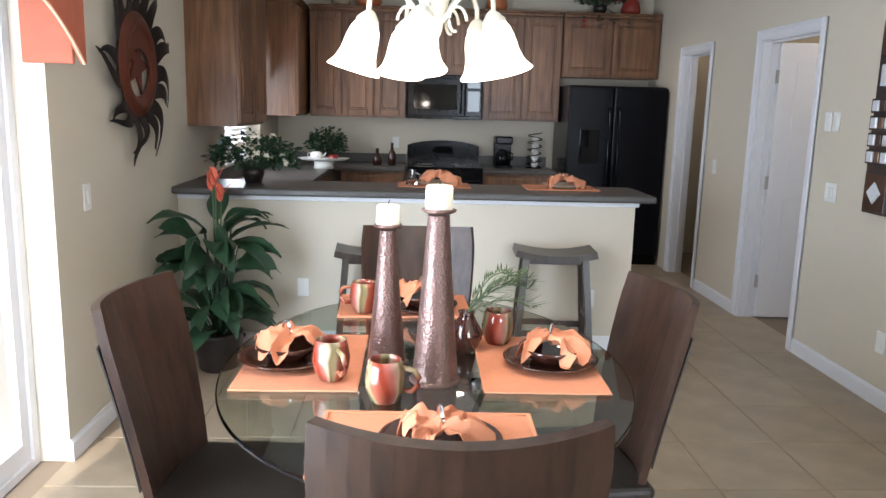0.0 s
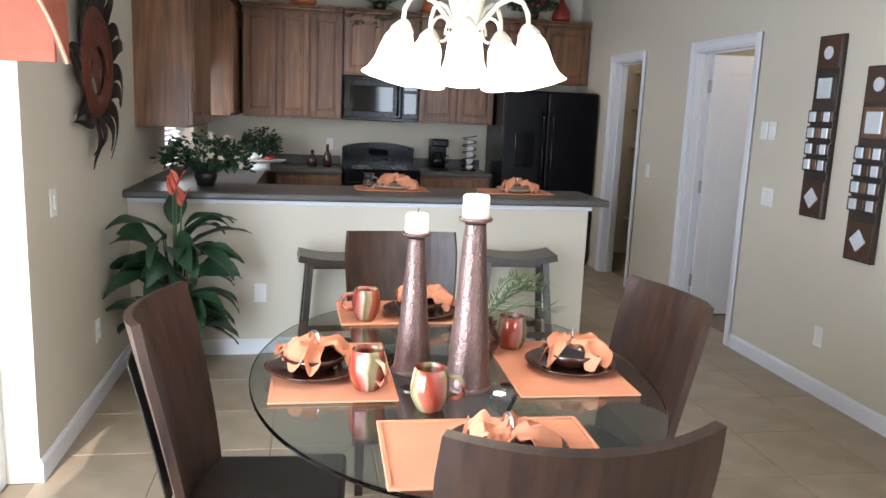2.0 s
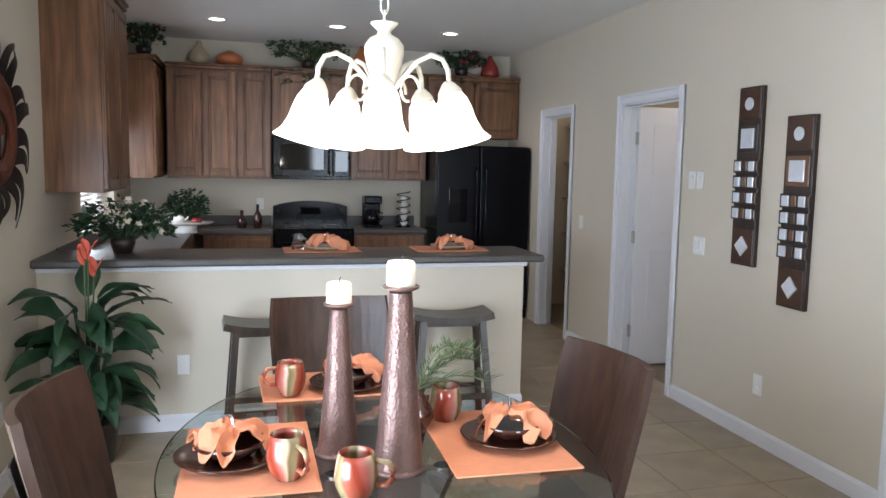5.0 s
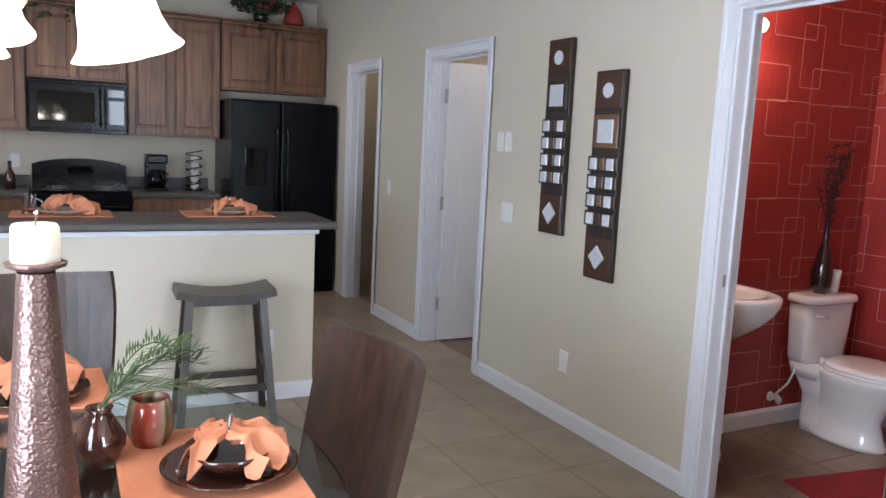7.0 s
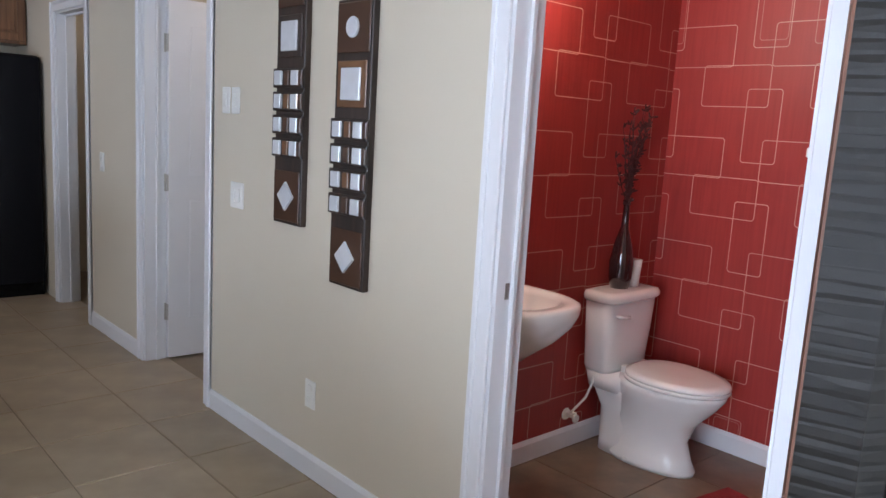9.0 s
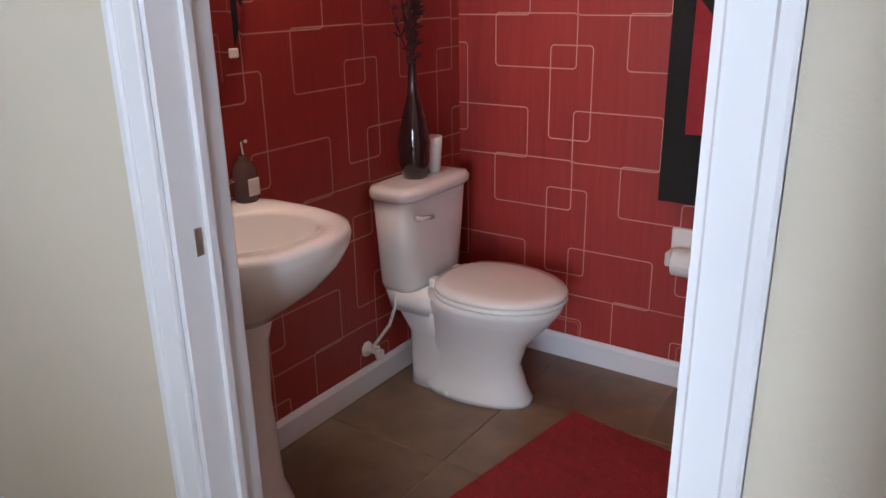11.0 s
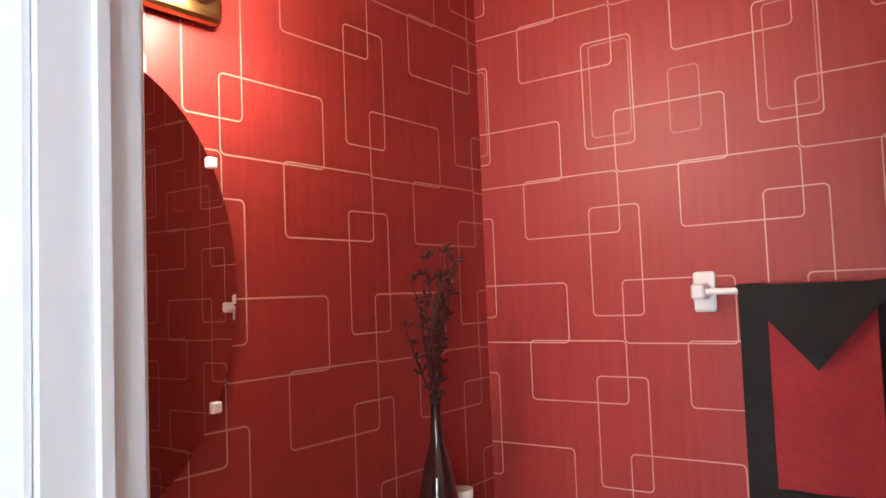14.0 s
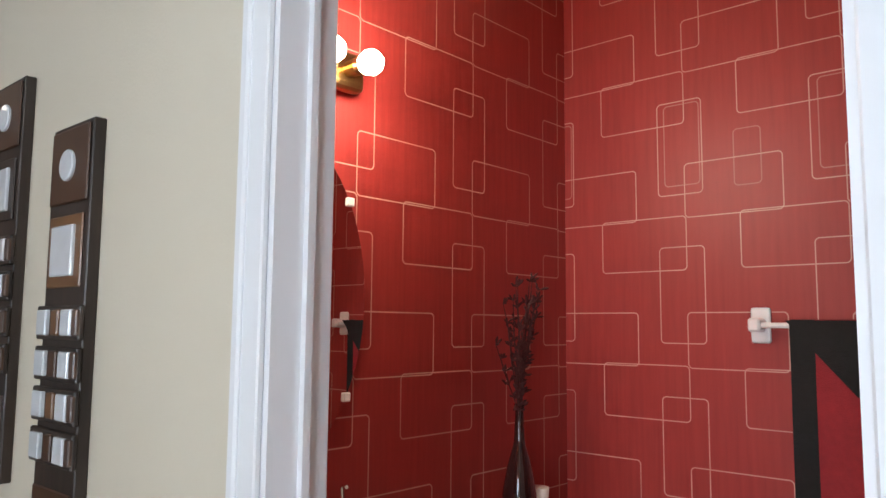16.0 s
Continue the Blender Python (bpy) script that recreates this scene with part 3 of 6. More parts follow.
# ---------------------------------------------------------------- bar stools
def stool():
    s = thing("bar_stool", "dark wooden saddle-seat bar stool", "bar stool", "stools at the breakfast bar")

    def seat(u, v):
        x, y = (u - 0.5) * 0.46, (v - 0.5) * 0.26
        return Vector((x, y, 0.672 + 0.05 * (2 * u - 1) ** 2 * 0.6))

    part("seat", slab(seat, 16, 4, 0.038), STOOLW, s)
    tops = [(-0.17, -0.08), (0.17, -0.08), (0.17, 0.08), (-0.17, 0.08)]
    feet = [(-0.225, -0.15), (0.225, -0.15), (0.225, 0.15), (-0.225, 0.15)]

    def sect(p, q, z, h):
        return [(p + a * h, q + b * h, z) for a, b in ((-1, -1), (1, -1), (1, 1), (-1, 1))]
    for (a, b), (c, d) in zip(tops, feet):
        part("leg", loft([sect(a, b, 0.68, 0.019), sect(c, d, 0.0, 0.017)]), STOOLW, s)

    def at(k, z):
        t = 1 - z / 0.68
        return tops[k][0] + (feet[k][0] - tops[k][0]) * t, tops[k][1] + (feet[k][1] - tops[k][1]) * t
    for i, j, z in ((0, 1, 0.2), (2, 3, 0.2), (1, 2, 0.3), (3, 0, 0.3)):
        p, q = at(i, z), at(j, z)
        d = Vector((q[0] - p[0], q[1] - p[1], 0)).normalized()
        n = Vector((-d.y, d.x, 0)) * 0.009
        part("stretcher", loft([[(x + sx * n.x, y + sx * n.y, z + sz * 0.017) for sx, sz in ((-1, -1), (1, -1), (1, 1), (-1, 1))] for x, y in (p, q)]), STOOLW, s)
    for yy in (-0.075, 0.075):
        part("apron", box(-0.17, 0.17, yy - 0.009, yy + 0.009, 0.615, 0.672), STOOLW, s)
    return s


st = stool()
st.matrix_world = pose(1.055, 4.88, 0, 0, 0, -3)
copy_thing(st, pose(0.005, 4.80, 0, 0, 0, 3))

# ---------------------------------------------------------------- place settings
def placemat(x, y, w, d, rot, z=TZ):
    def f(u, v):
        return Vector(((u - 0.5) * w, (v - 0.5) * d, 0.0005 + 0.0015 * noise.noise((u * 5 + x, v * 5, 3.1))))
    top = thing("placemat", "orange woven cloth placemat lying on the table" if z < 0.9 else "orange woven cloth placemat lying on the bar top", "placemat", "place settings", m=pose(x, y, z + 0.004, 0, 0, rot))
    part("cloth", slab(f, 14, 10, 0.003), ORANGE, top)
    e = 0.011
    for x0, x1, y0, y1 in ((-w / 2, w / 2, -d / 2, -d / 2 + e), (-w / 2, w / 2, d / 2 - e, d / 2), (-w / 2, -w / 2 + e, -d / 2 + e, d / 2 - e), (w / 2 - e, w / 2, -d / 2 + e, d / 2 - e)):
        part("hem", box(x0, x1, y0, y1, -0.001, 0.0042, 0.001), ORANGE, top, "stitched folded hem")
    return top


def dish(name, label, x, y, z, prof, mat=None):
    ob = link(name, lathe(prof, 40), mat or PLATE, smooth=True)
    ob.matrix_world = pose(x, y, z)
    return tagged(ob, label, name, "place settings")


PL = [(0.0, 0.004), (0.075, 0.004), (0.082, 0.0), (0.09, 0.004), (0.135, 0.02), (0.138, 0.023), (0.133, 0.024), (0.09, 0.011), (0.0, 0.009)]
BW = [(0.0, 0.004), (0.045, 0.003), (0.05, 0.0), (0.055, 0.006), (0.085, 0.03), (0.092, 0.045), (0.089, 0.046), (0.08, 0.031), (0.05, 0.012), (0.0, 0.009)]


def napkin(x, y, z, rot, seed, s=1.0):
    """A cloth gathered through a ring, its two ends fanned out in folds."""
    top = thing("napkin", "orange cloth napkin gathered in a ring on the plate", "napkin", "place settings", m=pose(x, y, z, 0, 0, rot))

    def f(u, v):
        a = (v - 0.5) * 2
        t = (u - 0.5) * 2
        n1 = noise.noise((a * 1.6 + seed * 3, t * 1.6, 1.7))
        n2 = noise.noise((a * 4.0 + seed, t * 3.5, 5.2))
        reach = (0.135 if t > 0 else 0.1) * (1 - 0.25 * a * a + 0.25 * n1)
        x = t * reach + 0.02 * n2
        y = a * (0.05 + 0.06 * abs(t) ** 0.65 * (1 + 0.35 * n1)) + 0.03 * t * n1
        fold = math.sin(a * 9 + seed + 2.5 * n1 + t) * (0.006 + 0.02 * abs(t))
        r = math.hypot(x, y)
        z = 0.042 + 0.02 * (1 - abs(t)) + fold + 0.028 * n1 + 0.022 * n2 - 0.75 * max(0.0, r - 0.088)
        return Vector((x * s, y * s, max(0.0 if r < 0.1 else -0.018, z) * s))

    part("cloth", cloth_sheet(f, 34, 28, 0.003), ORANGE, top)
    bm = bmesh.new()
    add_tube(bm, [(0.0, 0.023 * math.cos(q), 0.056 + 0.023 * math.sin(q)) for q in (2 * math.pi * k / 20 for k in range(21))], 0.004, 6)
    part("napkin_ring", bm, CHROME, top, "silver napkin ring")
    return top


def mug(x, y, rot, z=TZ):
    top = thing("mug", "glazed stoneware mug with red, cream and olive stripes", "mug", "place settings", m=pose(x, y, z, 0, 0, rot) @ Matrix.Scale(1.12, 4))
    part("body", lathe([(0.0, 0.004), (0.026, 0.0), (0.03, 0.002), (0.043, 0.03), (0.046, 0.055), (0.041, 0.085), (0.037, 0.1), (0.034, 0.1), (0.038, 0.083), (0.042, 0.055), (0.03, 0.012), (0.0, 0.01)], 36), MUGGLAZE, top, smooth=True)
    part("handle", tube([(0.042, 0, 0.03), (0.062, 0, 0.028), (0.076, 0, 0.042), (0.078, 0, 0.06), (0.068, 0, 0.077), (0.038, 0, 0.082)], 0.0065, 8), MUGGLAZE, top, smooth=True)
    return top


MT = TZ + 0.008
placemat(-0.10, 2.61, 0.335, 0.495, 0)
placemat(0.572, 2.61, 0.34, 0.495, -1)
placemat(0.18, 3.245, 0.48, 0.32, 2)
placemat(0.245, 2.06, 0.50, 0.34, -1)
for px, py, rot, sd in ((-0.15, 2.59, 35, 1.0), (0.612, 2.59, -20, 2.4), (0.24, 3.20, 10, 4.1), (0.27, 2.03, 12, 5.3)):
    dish("plate", "round dark brown glazed dinner plate on a placemat", px, py, MT, PL)
    near = py < 2.2
    if not near:
        dish("bowl", "dark brown glazed bowl set on the plate", px, py, MT + 0.011, BW)
    napkin(px, py, MT + (0.016 if near else 0.04), rot, sd, 0.8)
mug(-0.01, 2.45, -60, MT)
mug(0.14, 2.315, -10)
mug(0.48, 2.80, 100)
mug(0.035, 3.14, 170, MT)


# ---------------------------------------------------------------- candle holders
def holder(x, y, h, rb, rt, rc, hc, label):
    top = thing("candle_holder", label, "candle holder", "candle holders on the table", m=pose(x, y, TZ))
    n = 24
    part("foot_ring", lathe([(0.0, 0.0), (rb + 0.006, 0.0), (rb + 0.007, 0.006), (rb, 0.012), (0.0, 0.012)], 48), COPPER, top, smooth=True)
    part("drip_plate", lathe([(0.0, h - 0.018), (rt - 0.004, h - 0.016), (rt + 0.016, h - 0.008), (rt + 0.018, h - 0.002), (rt + 0.014, h), (0.0, h - 0.004)], 48), COPPER, top, smooth=True)
    prof = [(rb, 0.012)]
    prof += [(rb + (rt - rb) * (k / n) ** 0.85, 0.012 + (h - 0.03) * k / n) for k in range(1, n + 1)]
    part("cone", lathe(prof, 48), COPPER, top, smooth=True)
    cd = thing("candle", "cream pillar candle standing on a copper holder", "candle", "candles", m=pose(x, y, TZ + h - 0.003))
    part("wax", lathe([(0.0, 0.0), (rc, 0.0), (rc + 0.001, 0.01), (rc, hc - 0.006), (rc - 0.004, hc), (rc * 0.6, hc - 0.004), (0.0, hc - 0.007)], 32), WAX, cd, smooth=True)
    part("wick", tube([(0, 0, hc - 0.008), (0.001, 0, hc + 0.006), (0.004, 0, hc + 0.014)], 0.0014, 6), POT, cd)


holder(0.272, 2.47, 0.476, 0.064, 0.029, 0.036, 0.064, "tall tapered hammered copper-brown candle holder")
holder(0.134, 2.612, 0.411, 0.056, 0.023, 0.033, 0.057, "shorter tapered hammered copper-brown candle holder")
# small vase with palm sprig
vs = thing("vase", "small dark red glazed vase with a green palm sprig", "vase", m=pose(0.375, 2.735, TZ))
part("body", lathe([(0.0, 0.0), (0.03, 0.0), (0.05, 0.04), (0.052, 0.06), (0.03, 0.1), (0.022, 0.115), (0.028, 0.125), (0.02, 0.124), (0.0, 0.03)], 28), PLATE, vs, smooth=True)
rnd = random.Random(4)
for k in range(5):
    a, rise = rnd.uniform(-0.9, 1.0), rnd.uniform(0.05, 0.12)
    pts = [Vector((math.cos(a) * t * 0.2, math.sin(a) * t * 0.2, 0.12 + rise * math.sin(t * 2.2))) for t in (i / 8 for i in range(9))]
    bm = tube(pts, 0.0018, 5)
    for i, p in enumerate(pts[1:]):
        for s in (-1, 1):
            for q in range(3):
                d = Vector((math.cos(a + s * 0.75), math.sin(a + s * 0.75), rnd.uniform(-0.1, 0.5))).normalized() * rnd.uniform(0.04, 0.075)
                w = Vector((-d.y, d.x, 0)).normalized() * 0.003
                o = p + (pts[min(i + 2, 8)] - p) * q / 3
                f = bm.faces.new([bm.verts.new(o), bm.verts.new(o + d * 0.5 + w), bm.verts.new(o + d), bm.verts.new(o + d * 0.5 - w)])
    part("palm_frond", bm, LEAF2, vs)

# ---------------------------------------------------------------- chandelier
CX, CY = 0.25, 2.62
CM = pose(CX, CY, 0.169) @ Matrix.Diagonal((0.9, 0.9, 0.87, 1))
CTOP = (ZC - 0.169) / 0.87
cl = thing("chandelier", "cream five-arm chandelier with lit frosted bell shades", "chandelier", m=CM)
part("body", lathe([(0.0, 1.70), (0.012, 1.705), (0.02, 1.72), (0.012, 1.735), (0.022, 1.75), (0.028, 1.77), (0.036, 1.82), (0.05, 1.865), (0.058, 1.9), (0.056, 1.925), (0.042, 1.945), (0.022, 1.955), (0.018, 1.965), (0.038, 1.985), (0.04, 1.99), (0.0, 1.992)], 36), CREAMMETAL, cl, smooth=True)
for k in range(5):
    a = radians(-101 + 72 * k)
    rt = pose(0, 0, 0, 0, 0, math.degrees(a))
    pts = [rt @ Vector(p) for p in ((0.03, 0, 1.79), (0.06, 0, 1.83), (0.1, 0, 1.875), (0.14, 0, 1.893), (0.175, 0, 1.88), (0.192, 0, 1.848), (0.197, 0, 1.80))]
    part("arm", tube(pts, 0.0075, 8), CREAMMETAL, cl, smooth=True)
    sc = [rt @ Vector((0.075 + 0.035 * math.cos(q) * (1 - q / 9), 0, 1.79 + 0.05 * math.sin(q) * (1 - q / 12))) for q in (i * 0.35 for i in range(15))]
    part("scroll", tube(sc, 0.005, 6), CREAMMETAL, cl, smooth=True)
    tilt = rt @ pose(0.197, 0, 1.788, 0, -16, 0)
    part("cap", lathe([(0.008, 0.03), (0.018, 0.022), (0.034, 0.0), (0.036, -0.012), (0.0, -0.01)], 24, tilt), CREAMMETAL, cl, smooth=True)
    part("shade", lathe([(0.032, -0.008), (0.044, -0.03), (0.05, -0.06), (0.054, -0.1), (0.064, -0.135), (0.082, -0.158), (0.079, -0.16), (0.064, -0.133), (0.052, -0.1), (0.046, -0.06), (0.038, -0.028), (0.028, -0.01)], 32, tilt), SHADEGLOW, cl, "lit frosted glass bell shade", smooth=True)
    bulb_light("chandelier_bulb", CM @ tilt @ Vector((0, 0, -0.195)), 3.2, 0.035)
for k in range(21):
    z = 1.997 + k * 0.046
    ring = [(0.011 * math.cos(q) if k % 2 else 0, 0 if k % 2 else 0.011 * math.cos(q), z + 0.03 * math.sin(q)) for q in (2 * math.pi * i / 12 for i in range(13))]
    part("chain_link", tube(ring, 0.003, 5), CREAMMETAL, cl)
part("canopy", lathe([(0.0, CTOP - 0.045), (0.02, CTOP - 0.04), (0.06, CTOP - 0.012), (0.063, CTOP), (0.0, CTOP)], 28), CREAMMETAL, cl, smooth=True)

# ---------------------------------------------------------------- sliding glass door in the west wall
sd = thing("sliding_door_1", "white-framed sliding glass patio door", "sliding door", kind="structure")
SX = XW - 0.17
for a in ((SL0, SL0 + 0.05, 0, SLH), (SL1 - 0.05, SL1, 0, SLH), (SL0 + 0.05, SL1 - 0.05, SLH - 0.05, SLH), (SL0 + 0.05, SL1 - 0.05, 0, 0.035)):
    part("door_frame", box(SX - 0.04, SX + 0.045, *a), TRIM, sd)
MID = (SL0 + SL1) / 2
for y0, y1, x in ((SL0 + 0.05, MID + 0.03, SX - 0.018), (MID - 0.03, SL1 - 0.05, SX + 0.018)):
    pn = part("sash", box(x - 0.014, x + 0.014, y0, y0 + 0.06, 0.035, SLH - 0.05), TRIM, sd)
    part("sash_stile", box(x - 0.014, x + 0.014, y1 - 0.06, y1, 0.035, SLH - 0.05), TRIM, pn)
    part("sash_rail", box(x - 0.014, x + 0.014, y0 + 0.06, y1 - 0.06, 0.035, 0.12), TRIM, pn)
    part("sash_rail", box(x - 0.014, x + 0.014, y0 + 0.06, y1 - 0.06, SLH - 0.11, SLH - 0.05), TRIM, pn)
    p = part("pane", box(x - 0.003, x + 0.003, y0 + 0.06, y1 - 0.06, 0.12, SLH - 0.11), PANE, pn)
    p.visible_shadow = False

# kitchen window with white blind
kw = thing("window_1", "white kitchen window with lowered slatted blind", "window", kind="structure")
kx = XW - 0.16
for a in ((KW[0], KW[0] + 0.04, KW[2], KW[3]), (KW[1] - 0.04, KW[1], KW[2], KW[3]), (KW[0] + 0.04, KW[1] - 0.04, KW[2], KW[2] + 0.04), (KW[0] + 0.04, KW[1] - 0.04, KW[3] - 0.04, KW[3]), (KW[0] + 0.04, KW[1] - 0.04, 1.49, 1.53)):
    part("window_frame", box(kx - 0.03, kx + 0.03, *a), TRIM, kw)
p = part("pane", box(kx - 0.003, kx + 0.003, KW[0] + 0.04, KW[1] - 0.04, KW[2] + 0.04, KW[3] - 0.04), PANE, kw)
p.visible_shadow = False
part("window_sill", box(XW - 0.13, XW + 0.015, KW[0], KW[1], KW[2] - 0.0, KW[2] + 0.02, 0.004), TRIM, kw)
for k in range(22):
    part("slat", box(-0.012, 0.012, KW[0] + 0.03, KW[1] - 0.03, -0.0008, 0.0008, 0, pose(XW - 0.09, 0, 1.09 + k * 0.04, 0, 25, 0)), TRIM, kw)
# orange valance of the kitchen window
def swag(u, v):
    y = KW[0] - 0.05 + u * (KW[1] - KW[0] + 0.1)
    drop = 0.28 + 0.16 * abs(2 * u - 1) ** 2
    return Vector((XW + 0.05 + 0.012 * math.sin(u * 60) * v, y, 2.16 - v * drop))
tagged(link("window_valance", slab(swag, 60, 8, 0.004), VALANCE), "orange gathered fabric valance over the kitchen window", "valance")

# rear window
rw = thing("window_2", "tall white-framed living room window", "window", kind="structure")
for a in ((1.45, 1.5, 0.2, 2.35), (2.4, 2.45, 0.2, 2.35), (1.5, 2.4, 0.2, 0.25), (1.5, 2.4, 2.3, 2.35)):
    part("window_frame", box(a[0], a[1], YS - 0.09, YS - 0.03, a[2], a[3]), TRIM, rw)
p = part("pane", box(1.5, 2.4, YS - 0.063, YS - 0.057, 0.25, 2.3), PANE, rw)
p.visible_shadow = False

# upholstered cornice over the sliding door, arched lower edge
def cornice_front(u, v):
    y = 0.4 + u * 2.96
    e = abs(2 * u - 1)
    lo = 1.84 - (0.22 * max(0.0, (e - 0.72) / 0.28) ** 1.7)
    return Vector((XW + 0.20, y, lo + v * (2.35 - lo)))
cn = thing("window_cornice", "orange upholstered cornice with arched lower edge above the patio door", "cornice")
part("front_board", slab(cornice_front, 60, 6, 0.02), VALANCE, cn)
for y in (0.4, 3.34):
    part("return_board", box(XW, XW + 0.18, y, y + 0.02, 1.62, 2.35, 0.003), VALANCE, cn)
part("top_board", box(XW, XW + 0.18, 0.42, 3.34, 2.33, 2.35), VALANCE, cn)
def cord(u):
    e = abs(2 * u - 1)
    return (XW + 0.212, 0.4 + u * 2.96, 1.84 - (0.22 * max(0.0, (e - 0.72) / 0.28) ** 1.7))
part("piping", tube([cord(k / 80) for k in range(81)], 0.005, 6), material("cream_piping", (0.6, 0.5, 0.35), 0.7), cn, "cream piping")

# patio wall outside
tagged(link("patio_wall", box(-6.2, -6.0, -8, 14, -0.12, 1.6), material("white_stucco", (0.75, 0.74, 0.70), 0.9, vary=0.05, scale=6)), "white stucco wall beyond the patio", "garden wall", kind="structure")

# ---------------------------------------------------------------- metal sun on the west wall
RUST = material("rusty_brown_metal", (0.16, 0.045, 0.025), 0.42, 0.55, vary=0.3, scale=14, bump=0.2, bump_scale=60)
DARKMETAL = material("dark_bronze_metal", (0.03, 0.024, 0.022), 0.45, 0.7, vary=0.3, scale=18)
sn = thing("wall_sun", "rust-brown metal sun and moon wall decoration with dark flame rays", "wall decoration", m=pose(XW + 0.004, 4.42, 1.67, 0, 90, 0) @ pose(0, 0, 0, 0, 0, 0))
# local axes: x down the wall, y along the wall, z out of it
def ring_face(u, v):
    a = u * 2 * math.pi
    r = 0.155 + 0.105 * v
    return Vector((r * math.cos(a), r * math.sin(a), 0.03 + 0.025 * math.sin(math.pi * v)))
part("ring", slab(ring_face, 48, 6, 0.006), RUST, sn)
for k in range(18):
    a0 = 2 * math.pi * k / 18
    ln = 0.2 + 0.03 * ((k * 7) % 3)
    bend = 0.35 if k % 2 else -0.3
    def ray(u, v, a0=a0, ln=ln, bend=bend):
        a = a0 + bend * v * v * 0.6 + 0.10 * math.sin(v * 5)
        w = 0.05 * (1 - v) ** 0.8 + 0.002
        r = 0.25 + ln * v
        p = Vector((r * math.cos(a), r * math.sin(a), 0.03 + 0.03 * math.sin(v * 3)))
        return p + Vector((-math.sin(a), math.cos(a), 0)) * (u - 0.5) * 2 * w
    part("flame_ray", slab(ray, 4, 10, 0.004), DARKMETAL, sn)
pts = []
for k in range(10):
    r = 0.15 if k % 2 == 0 else 0.06
    pts.append((r * math.cos(math.pi * k / 5 + 0.3), r * math.sin(math.pi * k / 5 + 0.3)))
part("star", prism(pts, 0.02, 0.032), RUST, sn)
mo = [(0.19 * math.cos(a) , 0.19 * math.sin(a)) for a in (radians(d) for d in range(60, 301, 12))] + [(0.15 * math.cos(a) + 0.07, 0.15 * math.sin(a)) for a in (radians(d) for d in range(288, 71, -12))]
part("crescent", prism(mo, 0.035, 0.043), RUST, sn)

# ---------------------------------------------------------------- east wall: plates, switches, art panels
def wall_plate(name, y, z, label, w=0.072, h=0.116, x=XE, toggles=1, outlet=False, face=-1, axis="x"):
    m = pose(x, y, z, 0, 0, 0) if axis == "x" else pose(y, x, z, 0, 0, 90)
    if axis == "x" and face > 0:
        m = pose(x, y, z, 0, 0, 180)
    top = thing(name, label, name.replace("_", " "), m=m)
    part("plate", box(-0.007, 0.0, -w / 2, w / 2, -h / 2, h / 2, 0.003), WHITEPL, top)
    for k in range(toggles):
        yy = (k - (toggles - 1) / 2) * 0.046
        if outlet:
            for s in (-1, 1):
                part("receptacle", add_box(box(-0.009, -0.006, yy - 0.016, yy + 0.016, s * 0.026 - 0.014, s * 0.026 + 0.014, 0.004), -0.0095, -0.0085, yy - 0.004, yy + 0.004, s * 0.026 - 0.006, s * 0.026 + 0.006), WHITEPL, top)
        else:
            part("toggle", box(-0.014, -0.006, yy - 0.011, yy + 0.011, -0.03, 0.03, 0.003), WHITEPL, top)
    return top


wall_plate("light_switch", 4.995, 1.478, "white single light switch plate on the beige wall")
wall_plate("light_switch", 4.905, 1.478, "white single light switch plate on the beige wall")
wall_plate("light_switch", 4.88, 1.065, "white double light switch plate on the beige wall", w=0.12, toggles=2)
wall_plate("light_switch", 6.65, 1.083, "white single light switch plate near the pantry door")
wall_plate("wall_outlet", 4.236, 0.34, "white electrical outlet on the beige wall", outlet=True)
wall_plate("light_switch", 3.81, 1.08, "white light switch plate near the patio door", x=XW, face=1)
wall_plate("wall_outlet", 4.38, 0.37, "white electrical outlet on the side wall", x=XW, face=1, outlet=True)
wall_plate("wall_outlet", -0.459, 0.385, "white electrical outlet on the half wall", x=HY, axis="y", outlet=True)
wall_plate("wall_outlet", 1.33, 0.34, "white electrical outlet on the half wall", x=HY, axis="y", outlet=True)
wall_plate("wall_outlet", 0.03, 1.13, "white electrical outlet above the worktop", x=YN, axis="y", outlet=True)

ESPRESSO = wood("espresso_panel_wood", (0.018, 0.012, 0.01), (0.05, 0.03, 0.022), 0.45)
PEARL = material("pearl_white_inlay", (0.62, 0.64, 0.68), 0.2, vary=0.1, scale=30, coat=0.5)
AMBER = material("amber_inlay", (0.16, 0.075, 0.035), 0.3, vary=0.3, scale=20)


BROWNINLAY = material("reddish_brown_inlay", (0.07, 0.032, 0.018), 0.35, vary=0.3, scale=14)


